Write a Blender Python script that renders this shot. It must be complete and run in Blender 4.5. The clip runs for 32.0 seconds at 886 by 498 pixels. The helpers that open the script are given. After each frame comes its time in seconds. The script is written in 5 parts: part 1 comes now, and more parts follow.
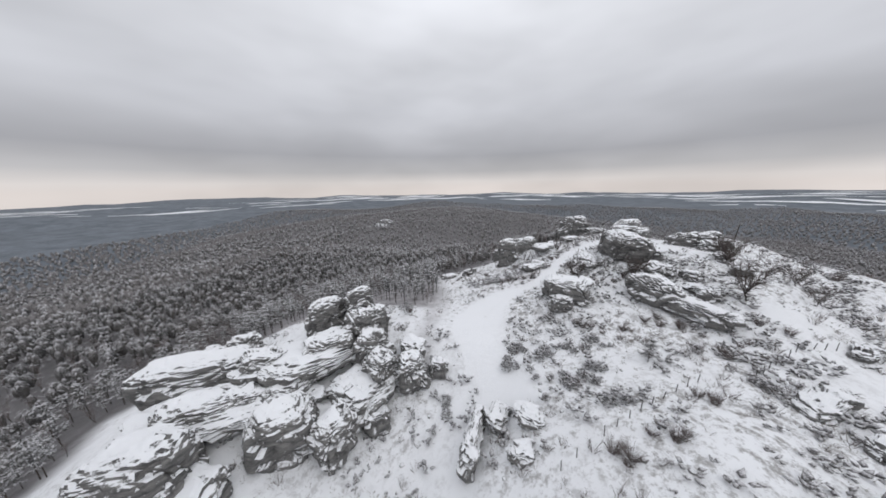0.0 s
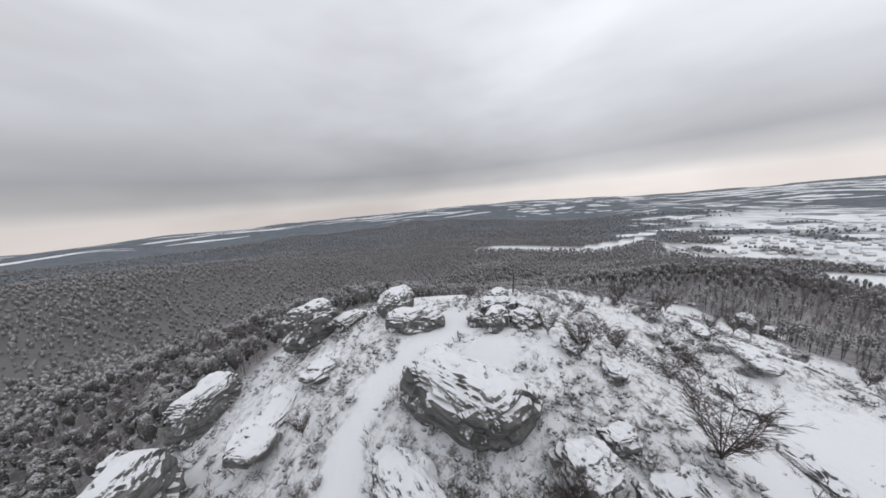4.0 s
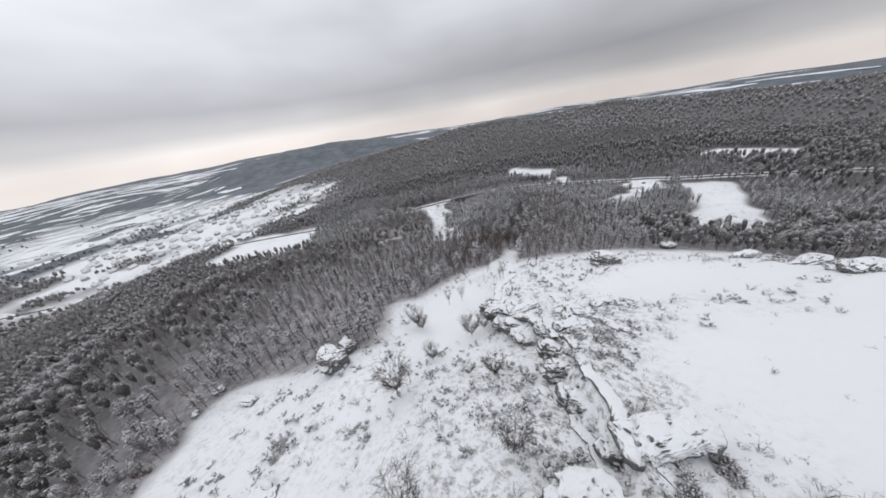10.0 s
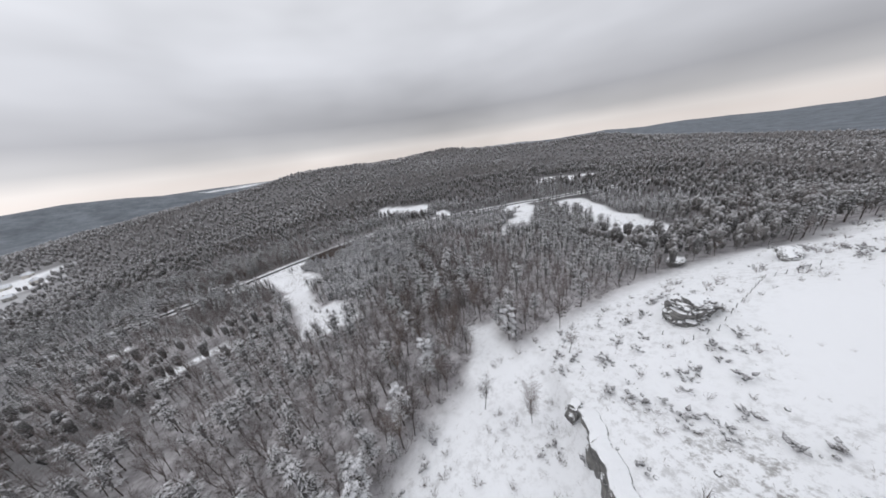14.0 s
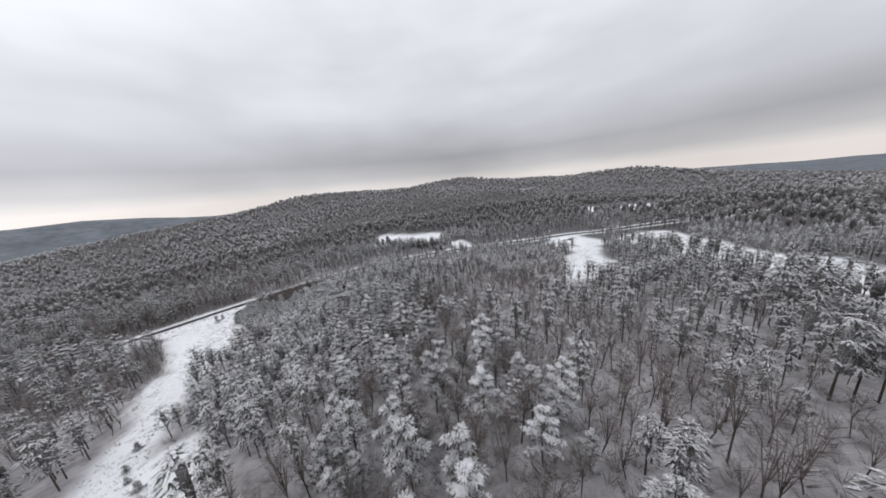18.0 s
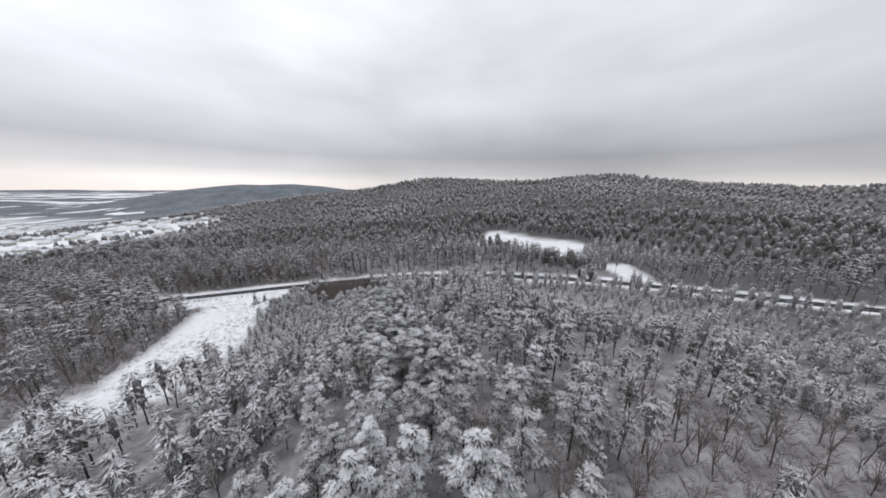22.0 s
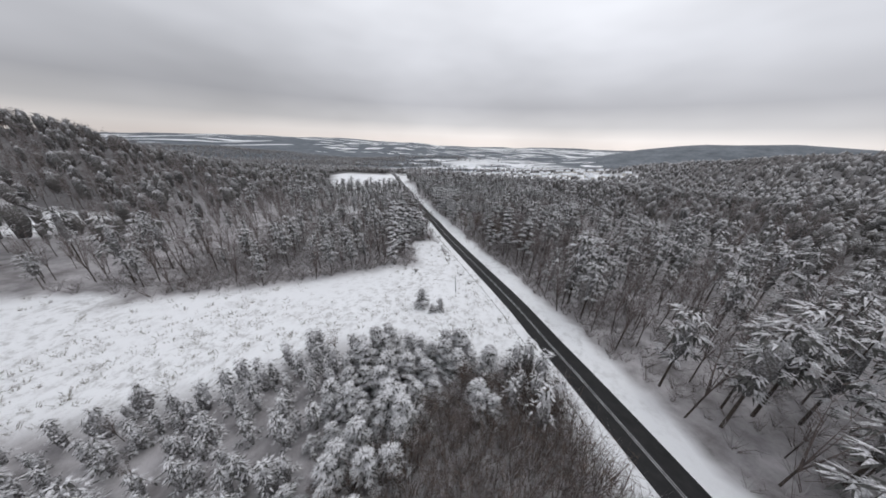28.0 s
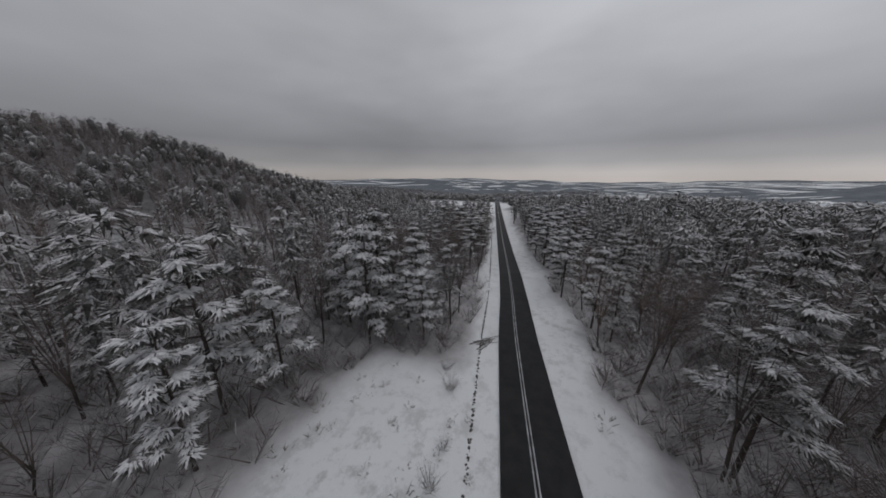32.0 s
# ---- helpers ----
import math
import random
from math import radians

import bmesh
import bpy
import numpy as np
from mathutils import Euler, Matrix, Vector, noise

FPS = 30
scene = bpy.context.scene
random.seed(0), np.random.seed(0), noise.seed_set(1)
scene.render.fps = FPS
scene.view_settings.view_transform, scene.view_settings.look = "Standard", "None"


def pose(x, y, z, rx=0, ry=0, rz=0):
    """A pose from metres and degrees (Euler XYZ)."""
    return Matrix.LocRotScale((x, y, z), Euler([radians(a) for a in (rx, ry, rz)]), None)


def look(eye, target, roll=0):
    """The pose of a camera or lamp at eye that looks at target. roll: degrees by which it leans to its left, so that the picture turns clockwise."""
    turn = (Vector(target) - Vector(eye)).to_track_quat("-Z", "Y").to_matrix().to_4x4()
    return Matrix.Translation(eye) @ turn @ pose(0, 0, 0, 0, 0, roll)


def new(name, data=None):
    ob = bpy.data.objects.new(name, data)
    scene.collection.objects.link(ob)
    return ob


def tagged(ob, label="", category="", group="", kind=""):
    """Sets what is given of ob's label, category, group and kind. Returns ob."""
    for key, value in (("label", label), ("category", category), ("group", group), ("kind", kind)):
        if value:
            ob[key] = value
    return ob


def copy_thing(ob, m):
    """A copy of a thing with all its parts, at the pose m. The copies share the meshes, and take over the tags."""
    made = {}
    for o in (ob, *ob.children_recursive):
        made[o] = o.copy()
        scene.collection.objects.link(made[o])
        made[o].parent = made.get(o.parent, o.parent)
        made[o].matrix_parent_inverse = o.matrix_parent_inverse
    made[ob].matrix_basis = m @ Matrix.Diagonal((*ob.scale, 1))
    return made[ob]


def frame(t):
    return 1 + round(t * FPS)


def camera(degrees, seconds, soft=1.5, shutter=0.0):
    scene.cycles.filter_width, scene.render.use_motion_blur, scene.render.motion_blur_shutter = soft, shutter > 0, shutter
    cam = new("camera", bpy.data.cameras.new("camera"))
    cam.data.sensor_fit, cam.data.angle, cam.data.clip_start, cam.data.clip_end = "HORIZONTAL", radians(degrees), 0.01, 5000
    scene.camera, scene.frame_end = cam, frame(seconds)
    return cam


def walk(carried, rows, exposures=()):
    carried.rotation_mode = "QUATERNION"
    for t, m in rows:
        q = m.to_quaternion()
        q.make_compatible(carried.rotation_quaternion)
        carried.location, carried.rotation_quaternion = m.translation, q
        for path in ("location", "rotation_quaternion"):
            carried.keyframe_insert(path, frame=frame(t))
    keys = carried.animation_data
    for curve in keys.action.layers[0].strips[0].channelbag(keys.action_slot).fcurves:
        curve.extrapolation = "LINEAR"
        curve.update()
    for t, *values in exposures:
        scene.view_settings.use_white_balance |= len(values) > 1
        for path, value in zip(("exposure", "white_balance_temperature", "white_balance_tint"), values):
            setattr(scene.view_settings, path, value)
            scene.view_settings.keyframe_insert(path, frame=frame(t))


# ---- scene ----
cam = camera(120.66, 32.0, soft=1.7)
walk(cam, [
    (0.0, pose(0.00, -0.00, 0.00, 76.19, 0.96, 8.33)),
    (0.5, pose(1.38, 11.00, 1.43, 76.50, 0.72, 2.96)),
    (1.0, pose(3.54, 22.70, 2.79, 77.36, 0.93, -3.55)),
    (1.5, pose(5.51, 33.52, 4.13, 78.05, 1.25, -10.57)),
    (2.0, pose(8.28, 45.07, 5.14, 78.85, 1.87, -18.86)),
    (2.5, pose(11.96, 55.88, 6.12, 79.12, 2.65, -26.78)),
    (3.0, pose(16.63, 66.77, 6.87, 79.53, 3.39, -35.18)),
    (3.5, pose(20.84, 76.87, 8.40, 79.44, 3.97, -43.71)),
    (5.5, pose(52.22, 107.32, 11.66, 77.46, 10.99, -79.72)),
    (6.0, pose(63.74, 112.09, 12.99, 75.97, 13.28, -89.71)),
    (6.5, pose(75.17, 115.26, 13.95, 74.12, 14.90, -99.53)),
    (7.0, pose(88.52, 116.43, 13.17, 72.09, 15.96, -110.27)),
    (7.5, pose(102.30, 115.13, 11.52, 70.15, 16.30, -120.27)),
    (8.0, pose(114.69, 112.43, 10.35, 68.15, 15.85, -130.55)),
    (8.5, pose(125.95, 108.55, 9.48, 66.35, 14.70, -139.57)),
    (9.0, pose(137.23, 103.00, 8.08, 64.74, 12.86, -148.38)),
    (9.5, pose(147.73, 95.98, 5.86, 63.52, 10.72, -156.03)),
    (10.0, pose(158.13, 86.33, 3.25, 62.52, 8.54, -163.67)),
    (10.5, pose(167.35, 76.68, 0.28, 62.05, 6.64, -170.73)),
    (11.0, pose(175.86, 64.96, -3.46, 62.08, 5.28, -177.59)),
    (11.5, pose(182.92, 53.91, -6.90, 62.55, 4.62, 176.52)),
    (12.0, pose(188.58, 42.28, -10.27, 63.37, 4.68, 171.72)),
    (12.5, pose(192.77, 30.69, -13.22, 64.28, 5.14, 168.31)),
    (13.0, pose(195.67, 18.47, -16.60, 65.50, 5.95, 165.70)),
    (13.5, pose(197.25, 6.74, -19.96, 66.72, 6.69, 163.96)),
    (14.0, pose(197.44, -5.00, -22.93, 68.11, 7.51, 162.93)),
    (14.5, pose(196.80, -16.13, -25.66, 69.40, 8.17, 162.23)),
    (16.5, pose(187.22, -62.41, -41.39, 74.77, 9.68, 160.74)),
    (17.0, pose(184.56, -74.24, -44.78, 75.29, 8.81, 161.75)),
    (17.5, pose(181.72, -85.39, -47.75, 75.75, 7.43, 163.63)),
    (18.0, pose(179.54, -96.33, -50.20, 76.39, 5.41, 166.14)),
    (18.5, pose(177.03, -107.09, -52.22, 77.09, 3.45, 169.29)),
    (19.0, pose(174.22, -118.65, -53.72, 77.53, 1.34, 172.90)),
    (19.5, pose(171.74, -129.49, -55.37, 77.73, -0.28, 176.34)),
    (20.0, pose(170.44, -141.14, -57.19, 77.67, -1.40, 179.79)),
    (20.5, pose(171.61, -151.74, -58.87, 77.39, -1.69, -177.46)),
    (21.0, pose(173.06, -162.93, -60.87, 77.30, -1.42, -174.31)),
    (21.5, pose(174.61, -173.21, -62.27, 76.98, -1.07, -171.05)),
    (22.0, pose(176.56, -184.36, -63.58, 76.69, -0.76, -166.95)),
    (22.5, pose(178.51, -195.07, -64.50, 76.14, -0.21, -162.42)),
    (23.0, pose(180.84, -206.39, -65.39, 75.48, 0.40, -156.74)),
    (23.5, pose(183.24, -217.07, -66.10, 74.84, 0.66, -150.39)),
    (24.0, pose(186.27, -228.06, -67.38, 74.11, 0.81, -143.31)),
    (24.5, pose(190.40, -237.94, -69.21, 73.37, 0.44, -136.07)),
    (25.0, pose(196.84, -247.95, -71.71, 72.70, -0.75, -127.33)),
    (25.5, pose(205.13, -256.40, -74.49, 71.61, -1.63, -118.99)),
    (26.0, pose(213.85, -264.16, -77.25, 70.39, -2.56, -110.48)),
    (26.5, pose(221.88, -271.19, -80.08, 69.14, -2.53, -103.14)),
    (28.5, pose(255.60, -287.73, -88.17, 66.65, -1.80, -79.12)),
    (29.0, pose(265.85, -289.56, -91.28, 66.99, -1.27, -74.82)),
    (29.5, pose(275.48, -290.57, -94.09, 67.89, -0.47, -71.40)),
    (30.0, pose(285.73, -290.76, -96.76, 69.22, 0.27, -68.09)),
    (30.5, pose(295.66, -289.87, -99.24, 70.35, 0.51, -65.40)),
    (31.0, pose(306.46, -288.32, -102.33, 71.96, 1.16, -62.80)),
    (31.5, pose(316.48, -286.72, -104.53, 73.26, 1.47, -60.20)),
    (32.0, pose(327.00, -284.15, -106.14, 74.34, -0.07, -58.01)),
], exposures=[(0, 0.06), (6, -0.04), (9, 0.06), (13, 0.13), (19, 0.2), (26, 0.22), (29, -0.05), (30, -0.1), (31.2, -0.13), (31.6, -0.4), (32.0, -0.87)])


# ---- overcast sky and a weak, wide sun behind the clouds ----
world = bpy.data.worlds.new("overcast_sky")
scene.world = world
world.use_nodes = True
wt = world.node_tree
wt.nodes.clear()


def wnode(kind, **settings):
    n = wt.nodes.new(kind)
    for k, v in settings.items():
        n.inputs[k].default_value = v
    return n


w_out = wnode("ShaderNodeOutputWorld")
w_bg = wnode("ShaderNodeBackground", Strength=1.0)
w_co = wnode("ShaderNodeTexCoord")
w_sep = wnode("ShaderNodeSeparateXYZ")
w_ramp = wnode("ShaderNodeValToRGB")
w_map = wnode("ShaderNodeMapping", Scale=(1.0, 1.0, 3.0))
w_noise = wnode("ShaderNodeTexNoise", Scale=1.9, Detail=3.0, Roughness=0.5)
w_shade = wnode("ShaderNodeMapRange")
w_mul = wnode("ShaderNodeMix")
w_mul.data_type, w_mul.blend_type = "RGBA", "MULTIPLY"
w_mul.inputs["Factor"].default_value = 1.0
wt.links.new(w_co.outputs["Generated"], w_sep.inputs[0])
wt.links.new(w_sep.outputs["Z"], w_ramp.inputs["Fac"])
wt.links.new(w_co.outputs["Generated"], w_map.inputs["Vector"])
wt.links.new(w_map.outputs[0], w_noise.inputs["Vector"])
wt.links.new(w_noise.outputs[0], w_shade.inputs["Value"])
for k, v in (("From Min", 0.25), ("From Max", 0.75), ("To Min", 0.85), ("To Max", 1.18)):
    w_shade.inputs[k].default_value = v
w_east = wnode("ShaderNodeMapRange")          # the cloud is thinner and brighter towards the east
w_east.interpolation_type = "SMOOTHSTEP"
for k, v in (("From Min", 0.3), ("From Max", 1.0), ("To Min", 0.9), ("To Max", 1.15)):
    w_east.inputs[k].default_value = v
w_way = wnode("ShaderNodeVectorMath")
w_way.operation = "DOT_PRODUCT"
w_way.inputs[1].default_value = (0.96, -0.28, 0.0)
wt.links.new(w_co.outputs["Generated"], w_way.inputs[0])
w_both = wnode("ShaderNodeMath")
w_both.operation = "MULTIPLY"
wt.links.new(w_way.outputs["Value"], w_east.inputs["Value"])
wt.links.new(w_shade.outputs[0], w_both.inputs[0])
wt.links.new(w_east.outputs[0], w_both.inputs[1])
wt.links.new(w_ramp.outputs["Color"], w_mul.inputs[6])
wt.links.new(w_both.outputs[0], w_mul.inputs[7])
wt.links.new(w_mul.outputs[2], w_bg.inputs["Color"])
wt.links.new(w_bg.outputs[0], w_out.inputs["Surface"])
ramp = w_ramp.color_ramp
ramp.elements[0].position, ramp.elements[0].color = 0.0, (0.749, 0.690, 0.663, 1)
ramp.elements[1].position, ramp.elements[1].color = 1.0, (0.906, 0.926, 0.989, 1)
for at, c in ((0.02, (0.739, 0.699, 0.683)), (0.055, (0.512, 0.507, 0.520)), (0.11, (0.394, 0.399, 0.428)), (0.25, (0.611, 0.625, 0.673)), (0.5, (0.808, 0.827, 0.882))):
    e = ramp.elements.new(at)
    e.color = (*c, 1)
sun = new("sun", bpy.data.lights.new("sun", "SUN"))
sun.data.energy, sun.data.angle, sun.data.color = 0.35, radians(30), (1.0, 0.97, 0.93)
sun.matrix_world = look((0, 0, 0), (-0.5, 0.35, -1))


# ---- materials ----


def material(name, rough=0.8, metal=0.0):
    m = bpy.data.materials.new(name)
    m.use_nodes = True
    b = m.node_tree.nodes["Principled BSDF"]
    b.inputs["Roughness"].default_value, b.inputs["Metallic"].default_value = rough, metal
    return m, m.node_tree, b


def node(tree, kind, **settings):
    n = tree.nodes.new(kind)
    for k, v in settings.items():
        n.inputs[k.replace("_", " ")].default_value = v
    return n


def mottled(name, c1, c2, scale, rough=0.8, bump=0.0, detail=6.0, lo=0.35, hi=0.65):
    """A surface that varies between two colours in patches and in grain."""
    m, t, b = material(name, rough)
    co = node(t, "ShaderNodeTexCoord")
    n = node(t, "ShaderNodeTexNoise", Scale=scale, Detail=detail, Roughness=0.6)
    r = node(t, "ShaderNodeMapRange", From_Min=lo, From_Max=hi)
    mix = node(t, "ShaderNodeMix")
    mix.data_type = "RGBA"
    mix.inputs[6].default_value, mix.inputs[7].default_value = (*c1, 1), (*c2, 1)
    t.links.new(co.outputs["Object"], n.inputs["Vector"])
    t.links.new(n.outputs[0], r.inputs["Value"])
    t.links.new(r.outputs[0], mix.inputs["Factor"])
    t.links.new(mix.outputs[2], b.inputs["Base Color"])
    if bump:
        bp = node(t, "ShaderNodeBump", Strength=bump, Distance=0.1)
        t.links.new(n.outputs[0], bp.inputs["Height"])
        t.links.new(bp.outputs[0], b.inputs["Normal"])
    return m


SNOW = (0.86, 0.87, 0.89)
m_snow_clump = mottled("snow_on_branch", (0.62, 0.64, 0.67), (0.84, 0.86, 0.89), 1.2, 0.7)
m_needles = mottled("pine_needles", (0.055, 0.058, 0.056), (0.15, 0.145, 0.135), 3.0, 0.8)


def needle_material(name, cover, grain=2.6):
    """Dark pine needles with snow caught on them in small lumps, more on what faces up."""
    m, t, b = material(name, 0.75)
    co = node(t, "ShaderNodeTexCoord")
    geo = node(t, "ShaderNodeNewGeometry")
    sep = node(t, "ShaderNodeSeparateXYZ")
    n = node(t, "ShaderNodeTexNoise", Scale=grain, Detail=5.0, Roughness=0.8)
    tint = node(t, "ShaderNodeTexNoise", Scale=0.09, Detail=2.0)
    green = node(t, "ShaderNodeValToRGB")
    ge = green.color_ramp.elements
    ge[0].position, ge[0].color = 0.35, (0.054, 0.053, 0.052, 1)
    ge[1].position, ge[1].color = 0.65, (0.11, 0.1, 0.093, 1)
    add = node(t, "ShaderNodeMath")
    add.operation = "MULTIPLY_ADD"
    add.inputs[1].default_value = 0.15
    lie = node(t, "ShaderNodeMapRange", From_Min=0.50 - cover, From_Max=0.76 - cover)
    mix = node(t, "ShaderNodeMix")
    mix.data_type = "RGBA"
    mix.inputs[7].default_value = (0.77, 0.768, 0.79, 1)
    t.links.new(co.outputs["Object"], n.inputs["Vector"])
    t.links.new(co.outputs["Object"], tint.inputs["Vector"])
    t.links.new(tint.outputs[0], green.inputs["Fac"])
    t.links.new(geo.outputs["Normal"], sep.inputs[0])
    t.links.new(sep.outputs["Z"], add.inputs[0])
    t.links.new(n.outputs[0], add.inputs[2])
    t.links.new(add.outputs[0], lie.inputs["Value"])
    t.links.new(lie.outputs[0], mix.inputs["Factor"])
    t.links.new(green.outputs["Color"], mix.inputs[6])
    t.links.new(mix.outputs[2], b.inputs["Base Color"])
    return m


m_snow_needles = needle_material("snowy_needles", 0.035, 4.5)
m_dusted_needles = needle_material("needles_dusted_with_snow", -0.03, 3.0)
m_far_needles = needle_material("far_needles_dusted_with_snow", -0.04, 1.6)
m_thick_needles = needle_material("needles_under_thick_snow", 0.08, 4.5)
m_laden_needles = needle_material("needles_laden_with_snow", 0.17, 4.5)
m_far_bare = mottled("far_bare_crowns", (0.10, 0.092, 0.09), (0.28, 0.27, 0.268), 0.35, 0.9, 0.0, 8.0)
m_bark = mottled("bark", (0.035, 0.028, 0.024), (0.09, 0.072, 0.06), 2.0, 0.9, 0.4)
m_twig = mottled("bare_twigs", (0.085, 0.066, 0.061), (0.19, 0.155, 0.145), 0.6, 0.9)
m_dark_twig = mottled("dark_twigs", (0.04, 0.034, 0.031), (0.095, 0.08, 0.073), 0.6, 0.9)
m_brown_twig = mottled("twigs_with_dead_leaves", (0.095, 0.072, 0.062), (0.2, 0.15, 0.122), 0.7, 0.9)
m_frost_twig = mottled("frosted_twigs", (0.24, 0.224, 0.222), (0.44, 0.425, 0.43), 0.6, 0.9)
m_asphalt = mottled("wet_asphalt", (0.010, 0.010, 0.011), (0.020, 0.020, 0.021), 0.8, 0.62, 0.1)
m_asphalt.node_tree.nodes["Principled BSDF"].inputs["Specular IOR Level"].default_value = 0.25
m_slush = mottled("packed_slush", (0.18, 0.18, 0.19), (0.5, 0.51, 0.53), 1.0, 0.5)
m_dry = mottled("dry_grass", (0.19, 0.17, 0.145), (0.33, 0.31, 0.275), 0.8, 0.9)
m_wood = mottled("weathered_wood", (0.05, 0.045, 0.04), (0.10, 0.09, 0.08), 3.0, 0.9, 0.3)
m_plaster = mottled("house_plaster", (0.45, 0.42, 0.38), (0.6, 0.57, 0.52), 0.3, 0.9)


def rock_material():
    """Grey limestone in layers; snow lies where it is flat enough."""
    m, t, b = material("limestone_with_snow", 0.85)
    co = node(t, "ShaderNodeTexCoord")
    geo = node(t, "ShaderNodeNewGeometry")
    bed = node(t, "ShaderNodeMapping", Scale=(0.5, 0.5, 2.2))
    big = node(t, "ShaderNodeTexNoise", Scale=0.5, Detail=9.0, Roughness=0.7)
    fine = node(t, "ShaderNodeTexNoise", Scale=1.1, Detail=9.0, Roughness=0.75)
    stone = node(t, "ShaderNodeValToRGB")
    el = stone.color_ramp.elements
    el[0].position, el[0].color = 0.34, (0.05, 0.05, 0.052, 1)
    el[1].position, el[1].color = 0.68, (0.27, 0.263, 0.25, 1)
    sep = node(t, "ShaderNodeSeparateXYZ")
    add = node(t, "ShaderNodeMath")
    add.operation = "MULTIPLY_ADD"
    add.inputs[1].default_value = 1.0
    lie = node(t, "ShaderNodeMapRange", From_Min=0.92, From_Max=1.02)
    mix = node(t, "ShaderNodeMix")
    mix.data_type = "RGBA"
    mix.inputs[7].default_value = (*SNOW, 1)
    bp = node(t, "ShaderNodeBump", Strength=0.7, Distance=0.35)
    t.links.new(co.outputs["Object"], bed.inputs["Vector"])
    t.links.new(bed.outputs[0], big.inputs["Vector"])
    t.links.new(co.outputs["Object"], fine.inputs["Vector"])
    t.links.new(big.outputs[0], stone.inputs["Fac"])
    t.links.new(geo.outputs["Normal"], sep.inputs[0])
    t.links.new(fine.outputs[0], add.inputs[0])
    half = node(t, "ShaderNodeMath")
    half.operation = "MULTIPLY"
    half.inputs[1].default_value = 0.7
    t.links.new(sep.outputs["Z"], half.inputs[0])
    t.links.new(half.outputs[0], add.inputs[2])
    t.links.new(add.outputs[0], lie.inputs["Value"])
    t.links.new(lie.outputs[0], mix.inputs["Factor"])
    t.links.new(stone.outputs["Color"], mix.inputs[6])
    t.links.new(mix.outputs[2], b.inputs["Base Color"])
    t.links.new(fine.outputs[0], bp.inputs["Height"])
    t.links.new(bp.outputs[0], b.inputs["Normal"])
    return m


m_rock = rock_material()


def ground_material():
    """Snow with scattered dry stalks; under the woods trampled, littered snow, with shade painted in away from the
    flight; far woods dark, with bluish haze put into their colour.
    """
    m, t, b = material("snowy_ground", 0.75)
    co = node(t, "ShaderNodeTexCoord")
    wood = node(t, "ShaderNodeAttribute")
    wood.attribute_name = "wood"
    rough = node(t, "ShaderNodeAttribute")
    rough.attribute_name = "scrub"
    litter_shade = node(t, "ShaderNodeTexNoise", Scale=0.22, Detail=7.0, Roughness=0.65)
    tuft = node(t, "ShaderNodeTexNoise", Scale=0.55, Detail=9.0, Roughness=0.78)
    patch = node(t, "ShaderNodeTexNoise", Scale=0.05, Detail=4.0, Roughness=0.6)
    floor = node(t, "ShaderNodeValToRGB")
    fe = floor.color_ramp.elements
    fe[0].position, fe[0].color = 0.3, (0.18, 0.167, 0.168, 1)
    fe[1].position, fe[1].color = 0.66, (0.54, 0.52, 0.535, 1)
    stalk = node(t, "ShaderNodeMapRange", From_Min=0.49, From_Max=0.60)
    grow = node(t, "ShaderNodeMapRange", From_Min=0.36, From_Max=0.58)
    times = node(t, "ShaderNodeMath")
    times.operation = "MULTIPLY"
    twice = node(t, "ShaderNodeMath")
    twice.operation = "MULTIPLY"
    clean = node(t, "ShaderNodeMix")
    clean.data_type = "RGBA"
    clean.inputs[6].default_value, clean.inputs[7].default_value = (*SNOW, 1), (0.17, 0.155, 0.14, 1)
    mix = node(t, "ShaderNodeMix")
    mix.data_type = "RGBA"
    bp = node(t, "ShaderNodeBump", Strength=0.6, Distance=0.5)
    for n in (litter_shade, tuft, patch):
        t.links.new(co.outputs["Object"], n.inputs["Vector"])
    t.links.new(litter_shade.outputs[0], floor.inputs["Fac"])
    t.links.new(tuft.outputs[0], stalk.inputs["Value"])
    t.links.new(patch.outputs[0], grow.inputs["Value"])
    t.links.new(stalk.outputs[0], times.inputs[0])
    t.links.new(grow.outputs[0], times.inputs[1])
    t.links.new(times.outputs[0], twice.inputs[0])
    t.links.new(rough.outputs["Fac"], twice.inputs[1])
    t.links.new(twice.outputs[0], clean.inputs["Factor"])
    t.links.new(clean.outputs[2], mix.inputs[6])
    # the blue of distant haze is mixed into the far woods' colour
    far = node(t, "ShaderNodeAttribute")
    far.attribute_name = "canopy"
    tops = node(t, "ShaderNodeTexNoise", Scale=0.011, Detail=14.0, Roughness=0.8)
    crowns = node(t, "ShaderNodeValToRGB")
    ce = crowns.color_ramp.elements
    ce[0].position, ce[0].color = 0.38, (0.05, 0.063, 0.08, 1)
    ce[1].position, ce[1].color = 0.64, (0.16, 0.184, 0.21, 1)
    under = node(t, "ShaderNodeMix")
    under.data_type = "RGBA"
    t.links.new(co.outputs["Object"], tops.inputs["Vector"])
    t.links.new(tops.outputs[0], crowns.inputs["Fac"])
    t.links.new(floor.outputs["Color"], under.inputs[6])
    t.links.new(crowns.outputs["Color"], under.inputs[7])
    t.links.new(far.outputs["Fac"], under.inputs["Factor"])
    # shade between the trees, painted into the wood floor as a darker tone
    floor_shade = node(t, "ShaderNodeAttribute")
    floor_shade.attribute_name = "floor_shade"
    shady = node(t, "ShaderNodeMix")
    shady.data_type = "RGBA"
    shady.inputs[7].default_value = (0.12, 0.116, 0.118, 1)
    t.links.new(floor_shade.outputs["Fac"], shady.inputs["Factor"])
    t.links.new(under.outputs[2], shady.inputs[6])
